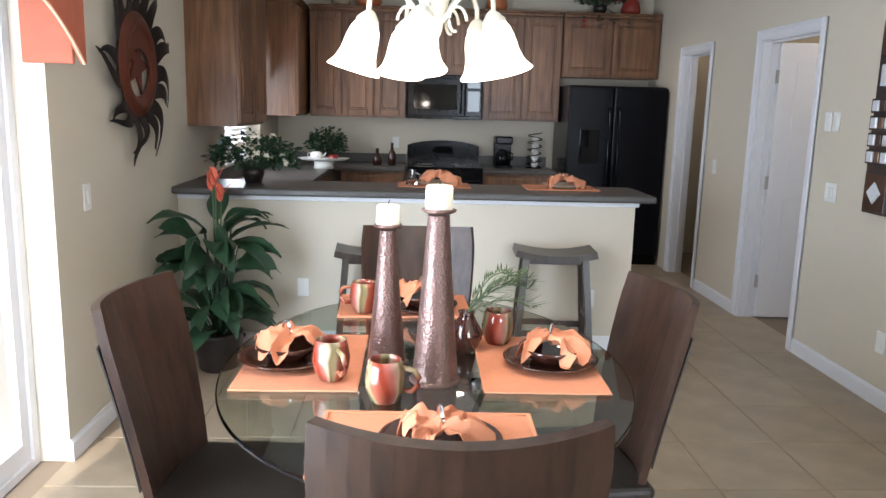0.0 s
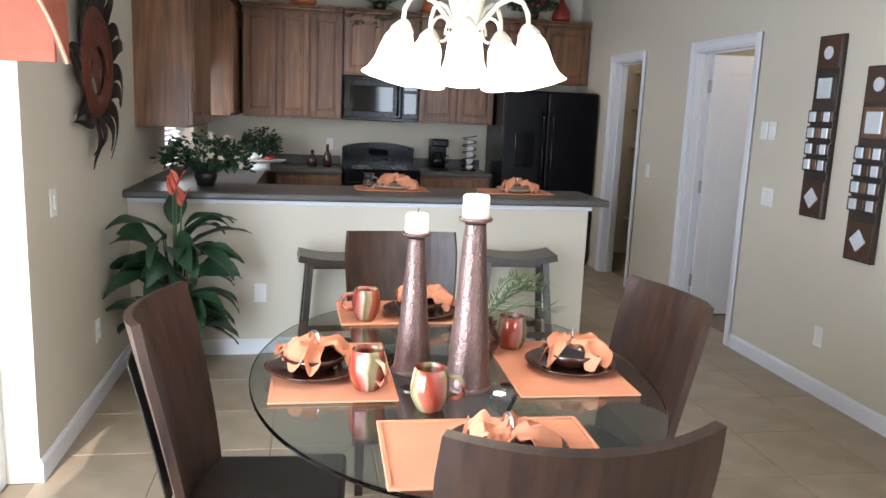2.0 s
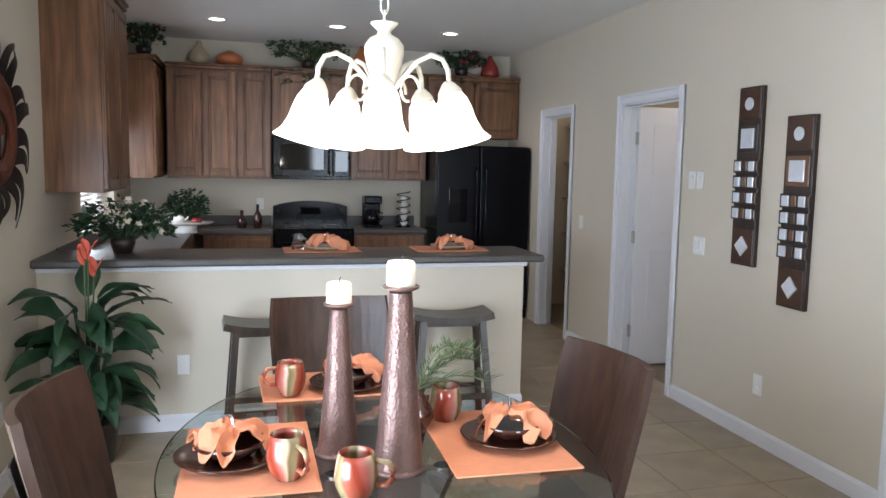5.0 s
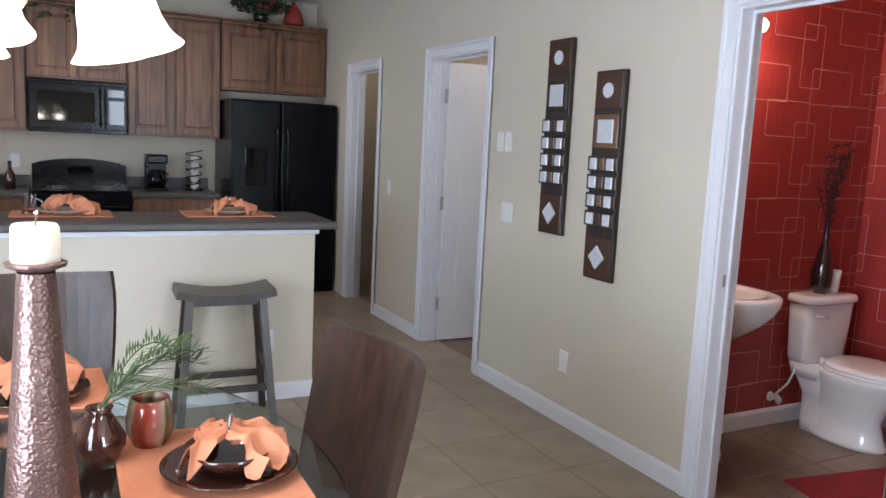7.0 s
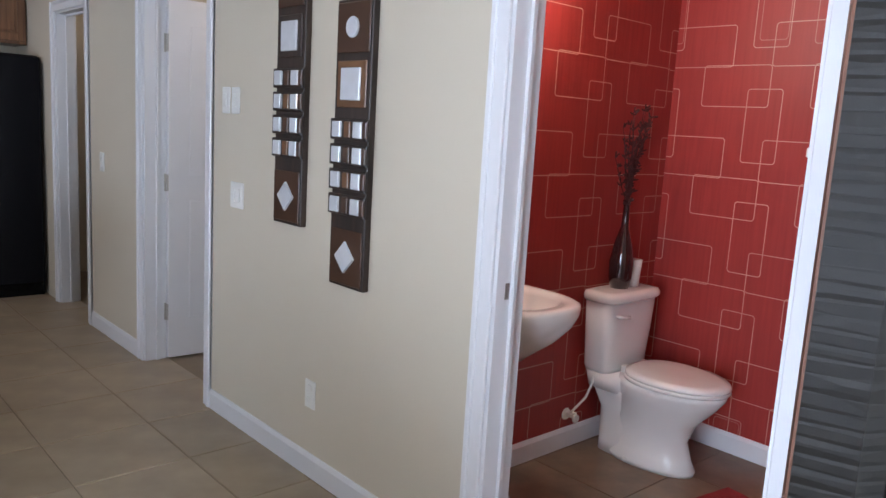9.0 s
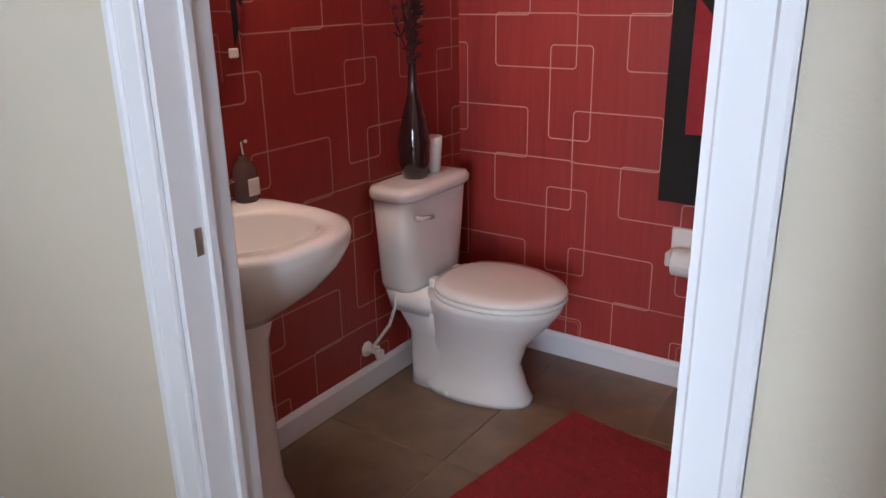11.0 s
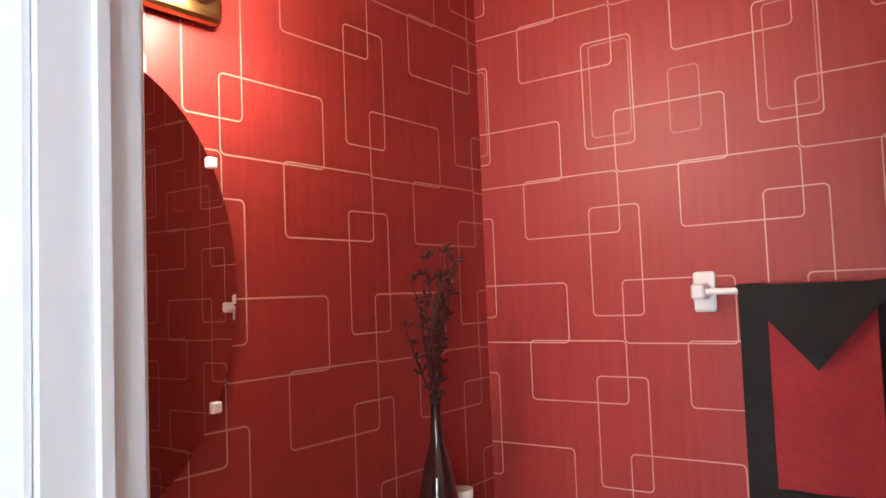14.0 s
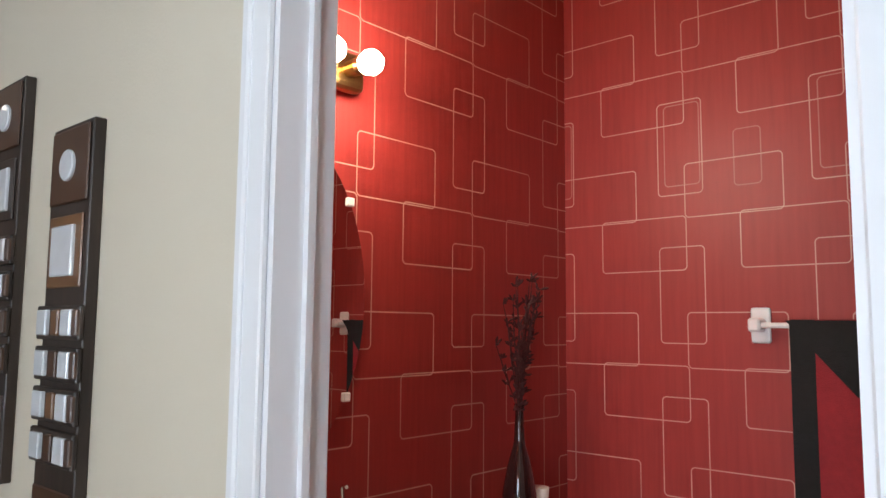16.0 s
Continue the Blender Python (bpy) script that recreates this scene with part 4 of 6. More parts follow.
def art(y0, y1, z0, z1, seed):
    """A long wooden panel with pearl inlays: disc, square, rows of pairs, diamond."""
    w, h = y1 - y0, z1 - z0
    top = thing("wall_art_panel", "long dark wooden wall panel with pearl square, disc and diamond inlays", "wall art", "wall art panels", m=pose(XE, (y0 + y1) / 2, z0))
    part("board", box(-0.028, 0.0, -w / 2, w / 2, 0, h, 0.003), ESPRESSO, top)
    fx = pose(-0.028, 0, 0, 0, -90, 0)
    def inlay(name, ys, zs, cy, cz, d, mat, shape="box", proud=0.012):
        if shape == "disc":
            part(name, lathe([(0.0, proud), (ys * 0.9, proud), (ys, proud - 0.003), (ys, 0.0)], 28, pose(-0.028, cy, cz, 0, -90, 0)), mat, top)
        elif shape == "diamond":
            part(name, add_box(bmesh.new(), -proud, 0, -ys, ys, -ys, ys, 0.003, pose(-0.028, cy, cz) @ pose(0, 0, 0, 45, 0, 0) ), mat, top)
        else:
            part(name, box(-0.028 - proud, -0.028, cy - ys, cy + ys, cz - zs, cz + zs, 0.003), mat, top)
    inlay("disc", 0.036, 0, 0, h * 0.905, 0, PEARL, "disc", 0.014)
    inlay("square_backing", w * 0.41, 0.08, 0, h * 0.715, 0, AMBER if seed else ESPRESSO, proud=0.006)
    inlay("square", 0.056, 0.056, 0, h * 0.715, 0, PEARL, proud=0.014)
    for k in range(4):
        z = h * (0.56 - 0.088 * k)
        for s in (-1, 1):
            inlay("tile", 0.025, 0.028, s * w * 0.30, z, 0, PEARL, proud=0.022)
        inlay("tile_backing", w * 0.53, 0.037, 0, z, 0, ESPRESSO, proud=0.012)
        inlay("amber_tile", 0.018, 0.028, 0.0, z, 0, AMBER if (k + seed) % 2 else BROWNINLAY, proud=0.019)
        inlay("amber_tile", 0.012, 0.028, -w * 0.47, z, 0, BROWNINLAY, proud=0.018)
    inlay("diamond_backing", w * 0.46, 0.1, 0, h * 0.11, 0, BROWNINLAY, proud=0.006)
    inlay("disc_backing", w * 0.46, 0.085, 0, h * 0.905, 0, BROWNINLAY, proud=0.006)
    inlay("diamond", 0.042, 0, 0, h * 0.11, 0, PEARL, "diamond", 0.014)


art(4.308, 4.514, 1.0, 2.015, 0)
art(3.887, 4.098, 0.825, 1.832, 1)


# ---------------------------------------------------------------- doors
def hinge(parent, x, y, z, m=None):
    bm = box(-0.0025, 0.0, -0.001, 0.029, -0.047, 0.047, 0.001, pose(0, 0, z))
    add_lathe(bm, [(0.006, -0.049), (0.006, 0.049)], 12, pose(x, y, z), True)
    for q in (-0.028, 0.0, 0.028):
        add_lathe(bm, [(0.004, 0.0028), (0.003, 0.0038), (0.0, 0.0038)], 10, pose(0, 0.018, z + q, 0, -90, 0))
    return part("hinge", bm, NICKEL, parent, "brushed nickel hinge")


def door_leaf(name, w, m, label, knob=True):
    """Six-panel style leaf from its hinge along +x, in the plane y = 0..0.035."""
    d = thing(name, label, "door", m=m, kind="structure")
    part("leaf", box(0.0, w, 0, 0.035, 0.012, 2.015, 0.002), DOORP, d)
    for zz in ((0.24, 0.92), (1.06, 1.88)):
        for xx in ((0.12, w / 2 - 0.05), (w / 2 + 0.05, w - 0.12)):
            for yy in (-0.004, 0.035):
                bm = box(xx[0], xx[1], yy, yy + 0.004, zz[0], zz[1], 0.0035)
                part("panel", bm, DOORP, d)
    if knob:
        for s in (-1, 1):
            part("knob", lathe([(0.0, 0.06), (0.024, 0.055), (0.028, 0.045), (0.012, 0.025), (0.012, 0.006), (0.03, 0.004), (0.03, 0.0)], 20, pose(w - 0.065, 0.0175 + s * 0.0175, 0.95, -90 * s)), NICKEL, d, smooth=True)
    return d


# door 2: hinged at its far jamb, open into the room behind
d2 = door_leaf("door_2", 0.78, pose(XE + TH - 0.005, D2[1] - 0.06, 0, 0, 0, -2), "white raised-panel door standing open into the next room")
for z in (0.28, 1.02, 1.78):
    hinge(d2, -0.004, 0.041, z)
# door 3: powder room leaf open into the room
d3 = door_leaf("door_3", 0.79, pose(XE + TH + 0.012, D3[0] - 0.024, 0, 0, 0, -14), "white raised-panel powder room door standing open")
for z in (0.28, 1.02, 1.78):
    hx, hy = XE + TH, D3[0] + 0.018
    bm = prism([(hx - 0.002, z - 0.05), (hx - 0.05, z - 0.05), (hx - 0.058, z - 0.044), (hx - 0.06, z - 0.036), (hx - 0.06, z + 0.036), (hx - 0.058, z + 0.044), (hx - 0.05, z + 0.05), (hx - 0.002, z + 0.05)], -hy - 0.0025, -hy, RX90)
    add_lathe(bm, [(0.0065, -0.052), (0.0065, 0.052)], 12, pose(hx + 0.004, hy + 0.002, z), True)
    for q, w in ((-0.032, 0.02), (0.0, 0.042), (0.032, 0.02)):
        add_lathe(bm, [(0.0045, 0.0), (0.0035, 0.0012), (0.0, 0.0012)], 10, pose(hx - w, hy + 0.0025, z + q, -90, 0, 0))
    part("hinge", bm, NICKEL, case3, "brushed nickel hinge leaf with rounded corners")
strike = tagged(link("strike_plate", box(XE + 0.035, XE + 0.052, D3[1] - 0.0205, D3[1] - 0.018, 0.925, 0.975, 0.001), NICKEL), "brushed nickel strike plate on the door jamb", "strike plate")

# room behind door 2, and pantry behind door 1
GAR = material("plain_back_room_paint", (0.55, 0.5, 0.4), 0.9, vary=0.03)
bm = box(XE + TH, 4.3, 4.45, 4.55, 0, ZC)
add_box(bm, 4.2, 4.3, 4.55, 6.55, 0, ZC)
add_box(bm, XE + TH, 4.3, 6.55, 6.65, 0, ZC)
tagged(link("wall_back_room", bm, GAR), "plain painted walls of the room behind the door", "wall", kind="structure")
bm = box(3.75, 3.85, 6.65, YN, 0, ZC)
tagged(link("wall_pantry", bm, WALL), "beige pantry wall", "wall", kind="structure")
tagged(link("ceiling_back_rooms", box(XE + TH, 4.3, BY1 + TH, YN + TH, ZC, ZC + 0.1), CEIL), "white ceiling", "ceiling", kind="structure")
tagged(link("wall_pantry_end", box(XE + TH, 4.3, YN, YN + TH, 0, ZC), WALL), "beige pantry end wall", "wall", kind="structure")
SHELF = material("pantry_shelf_paint", (0.6, 0.57, 0.5), 0.5, vary=0.03)
for z in (0.4, 0.8, 1.2, 1.6, 2.0):
    tagged(link("pantry_shelf", box(3.35, 3.745, 6.66, YN - 0.005, z, z + 0.02, 0.002), SHELF), "plain painted pantry shelf fixed to the wall", "shelf", "pantry shelves")
rnd = random.Random(8)
JAR = [material("pantry_goods_" + n, c, 0.5, vary=0.15) for n, c in (("brown", (0.12, 0.06, 0.03)), ("dark", (0.03, 0.025, 0.03)), ("tan", (0.35, 0.25, 0.14)), ("red", (0.3, 0.06, 0.04)))]
for z in (0.42, 0.82, 1.22, 1.62):
    for k in range(6):
        y, h, r = 6.95 + k * 0.23 + rnd.uniform(-0.03, 0.03), rnd.uniform(0.1, 0.24), rnd.uniform(0.04, 0.075)
        if rnd.random() < 0.5:
            j = thing("jar", "lidded storage jar on a pantry shelf", "jar", "pantry goods", m=pose(3.45, y, z))
            part("body", lathe([(0.0, 0.0), (r, 0.0), (r, h * 0.75), (r * 0.8, h * 0.85), (0.0, h * 0.85)], 20), rnd.choice(JAR), j, smooth=True)
            part("lid", lathe([(r * 0.84, h * 0.84), (r * 0.84, h), (0.0, h)], 20), POT, j)
        else:
            tagged(link("box", box(3.38, 3.5, y - r, y + r, z, z + h, 0.003), rnd.choice(JAR)), "plain cardboard box on a pantry shelf", "box", "pantry goods")
# added fill lights without fixtures, to brighten the two rooms behind the doors
bulb_light("pantry_fill", (3.2, 7.4, 2.5), 6)
bulb_light("back_room_fill", (3.5, 5.4, 2.5), 10)

# ---------------------------------------------------------------- ceiling downlights
CANGLOW = glow("lit_downlight", (1.0, 0.9, 0.75), 9)
for x, y in ((-0.33, 7.45), (0.68, 7.45), (1.70, 7.45)):
    cn2 = thing("downlight", "white recessed ceiling downlight, lit", "downlight", "kitchen downlights", m=pose(x, y, ZC))
    part("trim_ring", lathe([(0.095, 0.0), (0.095, -0.006), (0.07, -0.008), (0.066, -0.001)], 32), TRIM, cn2, smooth=True)
    part("lens", lathe([(0.068, -0.002), (0.0, -0.002)], 24), CANGLOW, cn2)
    spot_light("downlight_bulb", (x, y, ZC - 0.02), 12, 140)

# ---------------------------------------------------------------- powder room
def wallpaper(name, axis, u0, z0):
    """Red paper printed with thin cream outlines of overlapping rounded rectangles."""
    m = bpy.data.materials.new(name)
    m.use_nodes = True
    t, b = m.node_tree, m.node_tree.nodes["Principled BSDF"]

    def math_node(op, a, bb=None, cc=None):
        n = t.nodes.new("ShaderNodeMath")
        n.operation = op
        for k, v in enumerate((a, bb, cc)):
            if v is None:
                continue
            if isinstance(v, (int, float)):
                n.inputs[k].default_value = v
            else:
                t.links.new(v, n.inputs[k])
        return n.outputs[0]

    tc, sep = t.nodes.new("ShaderNodeTexCoord"), t.nodes.new("ShaderNodeSeparateXYZ")
    t.links.new(tc.outputs["Object"], sep.inputs[0])
    u = math_node("MULTIPLY", sep.outputs[1], -1.0) if axis == "y" else sep.outputs[0]
    z = sep.outputs[2]
    total = None
    # centre u, centre z, half width, half height, repeat along u and z, strength
    frames = [(0.16, 0.074, 0.158, 0.091, 0.497, 0.5, 1.0), (0.475, 0.25, 0.159, 0.091, 0.497, 0.5, 1.0), (0.30, -0.10, 0.0785, 0.161, 0.497, 0.5, 1.0)]
    if axis == "y":
        frames += [(0.308, 0.91, 0.062, 0.14, 0.497, 2.0, 0.5), (0.527, 0.84, 0.043, 0.092, 0.994, 2.0, 0.5)]
    for cu, cz, hu, hz, pu, pz, bold in frames:
        du = math_node("WRAP", math_node("SUBTRACT", u, u0 + cu), pu / 2, -pu / 2)
        dz = math_node("WRAP", math_node("SUBTRACT", z, z0 + cz), pz / 2, -pz / 2)
        r = 0.014
        qx = math_node("SUBTRACT", math_node("ABSOLUTE", du), hu - r)
        qz = math_node("SUBTRACT", math_node("ABSOLUTE", dz), hz - r)
        mx, mz = math_node("MAXIMUM", qx, 0.0), math_node("MAXIMUM", qz, 0.0)
        ln = math_node("SQRT", math_node("ADD", math_node("MULTIPLY", mx, mx), math_node("MULTIPLY", mz, mz)))
        d = math_node("ADD", ln, math_node("MINIMUM", math_node("MAXIMUM", qx, qz), 0.0))
        d = math_node("ABSOLUTE", math_node("SUBTRACT", d, r))
        line = math_node("SUBTRACT", 1.0, math_node("SMOOTH_MIN", math_node("MULTIPLY", d, 1 / 0.0028), 1.0, 0.2))
        line = math_node("MULTIPLY", math_node("MAXIMUM", line, 0.0), bold)
        total = line if total is None else math_node("MAXIMUM", total, line)
    ns, mp = t.nodes.new("ShaderNodeTexNoise"), t.nodes.new("ShaderNodeMapping")
    mp.inputs["Scale"].default_value = (60, 60, 4)
    ns.inputs["Scale"].default_value, ns.inputs["Detail"].default_value = 1.0, 5
    t.links.new(tc.outputs["Object"], mp.inputs[0])
    t.links.new(mp.outputs[0], ns.inputs[0])
    base = t.nodes.new("ShaderNodeMix")
    base.data_type = "RGBA"
    base.inputs[6].default_value, base.inputs[7].default_value = (0.25, 0.021, 0.019, 1), (0.38, 0.042, 0.034, 1)
    t.links.new(ns.outputs[0], base.inputs[0])
    mix = t.nodes.new("ShaderNodeMix")
    mix.data_type = "RGBA"
    mix.inputs[7].default_value = (0.75, 0.56, 0.44, 1)
    n2 = t.nodes.new("ShaderNodeTexNoise")
    n2.inputs["Scale"].default_value = 5
    t.links.new(tc.outputs["Object"], n2.inputs[0])
    t.links.new(math_node("MULTIPLY", total, math_node("MULTIPLY_ADD", n2.outputs[0], 0.75, 0.32)), mix.inputs[0])
    t.links.new(base.outputs[2], mix.inputs[6])
    t.links.new(mix.outputs[2], b.inputs["Base Color"])
    b.inputs["Roughness"].default_value = 0.46
    bp = t.nodes.new("ShaderNodeBump")
    bp.inputs["Strength"].default_value, bp.inputs["Distance"].default_value = 0.15, 0.002
    t.links.new(ns.outputs[0], bp.inputs["Height"])
    t.links.new(bp.outputs[0], b.inputs["Normal"])
    return m


PAPER_E = wallpaper("red_wallpaper_east", "y", -3.66, 1.10)
PAPER_N = wallpaper("red_wallpaper_north", "x", 3.53, 1.586)
RL = "red wallpaper with thin cream rounded-rectangle outlines"
tagged(link("wall_bath_east", box(BX1, BX1 + TH, BY0, BY1, 0, BZ), PAPER_E), RL, "wall", kind="structure")
tagged(link("wall_bath_north", box(BX0, BX1 + TH, BY1, BY1 + TH, 0, BZ), PAPER_N), RL, "wall", kind="structure")
tagged(link("wall_bath_south", box(BX0, BX1 + TH, BY0 - TH, BY0, 0, BZ), PAPER_N), RL, "wall", kind="structure")
bm = bmesh.new()
for a in ((BY0, D3[0] - 0.057, 0, BZ), (D3[1] + 0.057, BY1, 0, BZ), (D3[0] - 0.057, D3[1] + 0.057, DH + 0.057, BZ)):
    add_box(bm, BX0, BX0 + 0.004, *a)
tagged(link("wall_bath_west", bm, PAPER_E), RL, "wall", kind="structure")
tagged(link("ceiling_bath", box(XE + TH, BX1 + TH, BY0 - TH, BY1 + TH, BZ, BZ + 0.1), material("bath_ceiling_paint", (0.76, 0.72, 0.65), 0.9, vary=0.02, bump=0.3, bump_scale=90)), "off-white powder room ceiling", "ceiling", kind="structure")
baseboard(BX1, BY0, BX1, BY1)
baseboard(BX1 - 0.014, BY1, BX0 + 0.004, BY1)

# pedestal sink against the north wall
SXC = 3.085
sk = thing("pedestal_sink", "white porcelain pedestal sink", "sink", m=pose(SXC, BY1, 0))


def sink_out(s, z, inner=False):
    """Rounded D outline of the basin; the flat back lies at y = 0."""
    pts = []
    for k in range(40):
        a = 2 * math.pi * k / 40
        x, y = math.cos(a), math.sin(a)
        xx = 0.235 * math.copysign(abs(x) ** 0.75, x)
        yy = (0.21 if y > 0 else 0.27) * math.copysign(abs(y) ** (0.45 if y > 0 else 0.8), y)
        pts.append((xx * s, -0.215 + yy * s + (0.0), z))
    return pts


bm = bmesh.new()
secs = [(0.30, 0.60), (0.45, 0.635), (0.72, 0.69), (0.9, 0.745), (0.985, 0.79), (1.0, 0.815), (0.985, 0.828), (0.93, 0.832)]
rings = [[bm.verts.new((p[0], p[1] * (1 if s > 0.8 else 1) if s > 0.95 else p[1], p[2])) for p in sink_out(s, z)] for s, z in secs]
def bowl_ring(s, z):
    return [bm.verts.new((0.175 * s * math.cos(2 * math.pi * k / 40), -0.27 + 0.155 * s * math.sin(2 * math.pi * k / 40), z)) for k in range(40)]
rings += [bowl_ring(1.0, 0.830), bowl_ring(0.96, 0.815), bowl_ring(0.8, 0.745), bowl_ring(0.45, 0.70), bowl_ring(0.12, 0.69)]
for a, b in zip(rings, rings[1:]):
    for k in range(40):
        bm.faces.new((a[k], a[(k + 1) % 40], b[(k + 1) % 40], b[k]))
bm.faces.new(rings[0][::-1])
bm.faces.new(rings[-1])
part("basin", bm, PORCELAIN, sk, smooth=True)
def ped(sx, sy, z):
    return [(sx * math.cos(2 * math.pi * k / 28), -0.17 + sy * math.sin(2 * math.pi * k / 28), z) for k in range(28)]
part("pedestal", loft([ped(0.12, 0.115, 0.0), ped(0.118, 0.11, 0.03), ped(0.095, 0.085, 0.1), ped(0.082, 0.075, 0.35), ped(0.09, 0.085, 0.52), ped(0.12, 0.11, 0.63)]), PORCELAIN, sk, smooth=True)
fc = thing("faucet", "chrome two-handle bathroom faucet on the sink", "faucet", m=pose(SXC, BY1 - 0.085, 0.829))
part("base_plate", box(-0.085, 0.085, -0.026, 0.026, 0.0, 0.016, 0.006, seg=2), CHROME, fc)
part("spout", tube([(0, 0, 0.012), (0, -0.005, 0.05), (0, -0.03, 0.075), (0, -0.075, 0.08), (0, -0.11, 0.068), (0, -0.115, 0.052)], [0.018, 0.016, 0.014, 0.012, 0.011, 0.011], 12), CHROME, fc, smooth=True)
for s in (-1, 1):
    hd = part("handle", lathe([(0.02, 0.014), (0.016, 0.03), (0.012, 0.042), (0.02, 0.05), (0.018, 0.062), (0.008, 0.075), (0.0, 0.077)], 18, pose(s * 0.062, 0, 0)), CHROME, fc, smooth=True)
    part("lever", tube([(s * 0.062, 0, 0.06), (s * 0.085, -0.008, 0.066), (s * 0.11, -0.015, 0.075)], [0.007, 0.006, 0.007], 8), CHROME, hd, smooth=True)
sp = thing("soap_bottle", "glossy soap pump bottle with dark liquid on the sink", "soap bottle", m=pose(SXC + 0.175, BY1 - 0.07, 0.83))
part("body", lathe([(0.0, 0.0), (0.03, 0.0), (0.033, 0.01), (0.033, 0.075), (0.026, 0.1), (0.012, 0.112), (0.012, 0.122), (0.0, 0.122)], 24), material("dark_soap", (0.11, 0.07, 0.065), 0.1, vary=0.1), sp, smooth=True)
part("pump", tube([(0, 0, 0.12), (0, 0, 0.16), (-0.012, -0.03, 0.163)], 0.005, 8), CHROME, sp)
part("paper_label", box(-0.018, 0.018, -0.0345, -0.031, 0.02, 0.065, 0.001), WHITEPL, sp)

# toilet
TXC = 4.0
tl = thing("toilet", "white two-piece porcelain toilet with lowered lid", "toilet", m=pose(TXC, BY1, 0) @ Matrix.Diagonal((1, 0.89, 1, 1)))


def rrect(hx, y0, y1, z, p=0.45):
    pts = []
    cy, hy = (y0 + y1) / 2, (y1 - y0) / 2
    for k in range(40):
        a = 2 * math.pi * k / 40
        pts.append((hx * math.copysign(abs(math.cos(a)) ** p, math.cos(a)), cy + hy * math.copysign(abs(math.sin(a)) ** p, math.sin(a)), z))
    return pts


part("tank", loft([rrect(0.154, -0.175, -0.02, 0.375), rrect(0.167, -0.185, -0.018, 0.40), rrect(0.180, -0.195, -0.015, 0.55), rrect(0.192, -0.2, -0.012, 0.70)]), PORCELAIN, tl, smooth=True)
part("tank_lid", loft([rrect(0.198, -0.208, -0.008, 0.70), rrect(0.207, -0.218, -0.004, 0.712), rrect(0.207, -0.218, -0.004, 0.728), rrect(0.198, -0.208, -0.008, 0.742), rrect(0.167, -0.18, -0.03, 0.746)]), PORCELAIN, tl, smooth=True)
part("flush_lever", tube([(-0.14, -0.195, 0.645), (-0.14, -0.22, 0.645), (-0.08, -0.228, 0.64)], 0.008, 8), PORCELAIN, tl, smooth=True)


def oval(hx, yb, yf, z, pw=1.0):
    """Egg outline: blunt at the back yb, rounded towards the front yf."""
    pts = []
    for k in range(44):
        a = 2 * math.pi * k / 44
        s = math.sin(a)
        cy = yb - (yb - yf) * 0.42
        y = cy + (yb - cy) * s if s > 0 else cy + (cy - yf) * s
        x = hx * math.copysign(abs(math.cos(a)) ** (0.75 if s > 0 else 1.0), math.cos(a))
        pts.append((x, y, z))
    return pts


part("bowl", loft([oval(0.115, -0.13, -0.60, 0.0), oval(0.118, -0.13, -0.605, 0.02), oval(0.10, -0.15, -0.58, 0.06), oval(0.095, -0.17, -0.55, 0.14), oval(0.115, -0.18, -0.58, 0.22), oval(0.16, -0.19, -0.67, 0.31), oval(0.182, -0.19, -0.71, 0.36), oval(0.185, -0.19, -0.715, 0.385)]), PORCELAIN, tl, smooth=True)
part("tank_shelf", loft([rrect(0.14, -0.26, -0.03, 0.30), rrect(0.16, -0.28, -0.02, 0.375)]), PORCELAIN, tl, smooth=True)
part("trapway", loft([rrect(0.095, -0.34, -0.09, 0.0, 0.5), rrect(0.09, -0.33, -0.09, 0.05, 0.5), rrect(0.085, -0.34, -0.08, 0.2, 0.5), rrect(0.13, -0.34, -0.05, 0.31, 0.4)]), PORCELAIN, tl, smooth=True)
part("seat", loft([oval(0.186, -0.22, -0.72, 0.387), oval(0.192, -0.22, -0.728, 0.395), oval(0.188, -0.22, -0.724, 0.403)]), PORCELAIN, tl, smooth=True)
part("lid", loft([oval(0.186, -0.225, -0.722, 0.405), oval(0.191, -0.225, -0.727, 0.414), oval(0.186, -0.225, -0.72, 0.424), oval(0.15, -0.25, -0.68, 0.430), oval(0.06, -0.34, -0.54, 0.433)]), PORCELAIN, tl, smooth=True)
for s in (-1, 1):
    part("seat_hinge", box(s * 0.07 - 0.02, s * 0.07 + 0.02, -0.235, -0.205, 0.386, 0.42, 0.006), PORCELAIN, tl)
    part("bolt_cap", lathe([(0.016, 0.0), (0.014, 0.014), (0.0, 0.018)], 16, pose(s * 0.105, -0.3, 0.012)), PORCELAIN, tl, smooth=True)
HOSE = material("white_braided_hose", (0.7, 0.68, 0.64), 0.4, vary=0.1, scale=80)
part("supply_hose", tube([(-0.15, -0.1, 0.38), (-0.155, -0.1, 0.32), (-0.17, -0.08, 0.25), (-0.2, -0.05, 0.2), (-0.215, -0.03, 0.17)], 0.0065, 8), HOSE, tl, smooth=True)
vl = thing("shutoff_valve", "chrome water shutoff valve on the wall", "valve", m=pose(TXC - 0.215, BY1, 0.16))
part("escutcheon", lathe([(0.0, 0.0), (0.028, 0.002), (0.024, 0.01), (0.0, 0.012)], 18, pose(0, 0, 0, 90)), HOSE, vl)
part("body", tube([(0, 0, 0), (0, -0.05, 0), (0, -0.05, 0.02)], 0.011, 8), HOSE, vl)
part("valve_handle", lathe([(0.0, 0.0), (0.02, 0.0), (0.02, 0.01), (0.0, 0.012)], 14, pose(0.0, -0.055, -0.005, 90)), HOSE, vl)
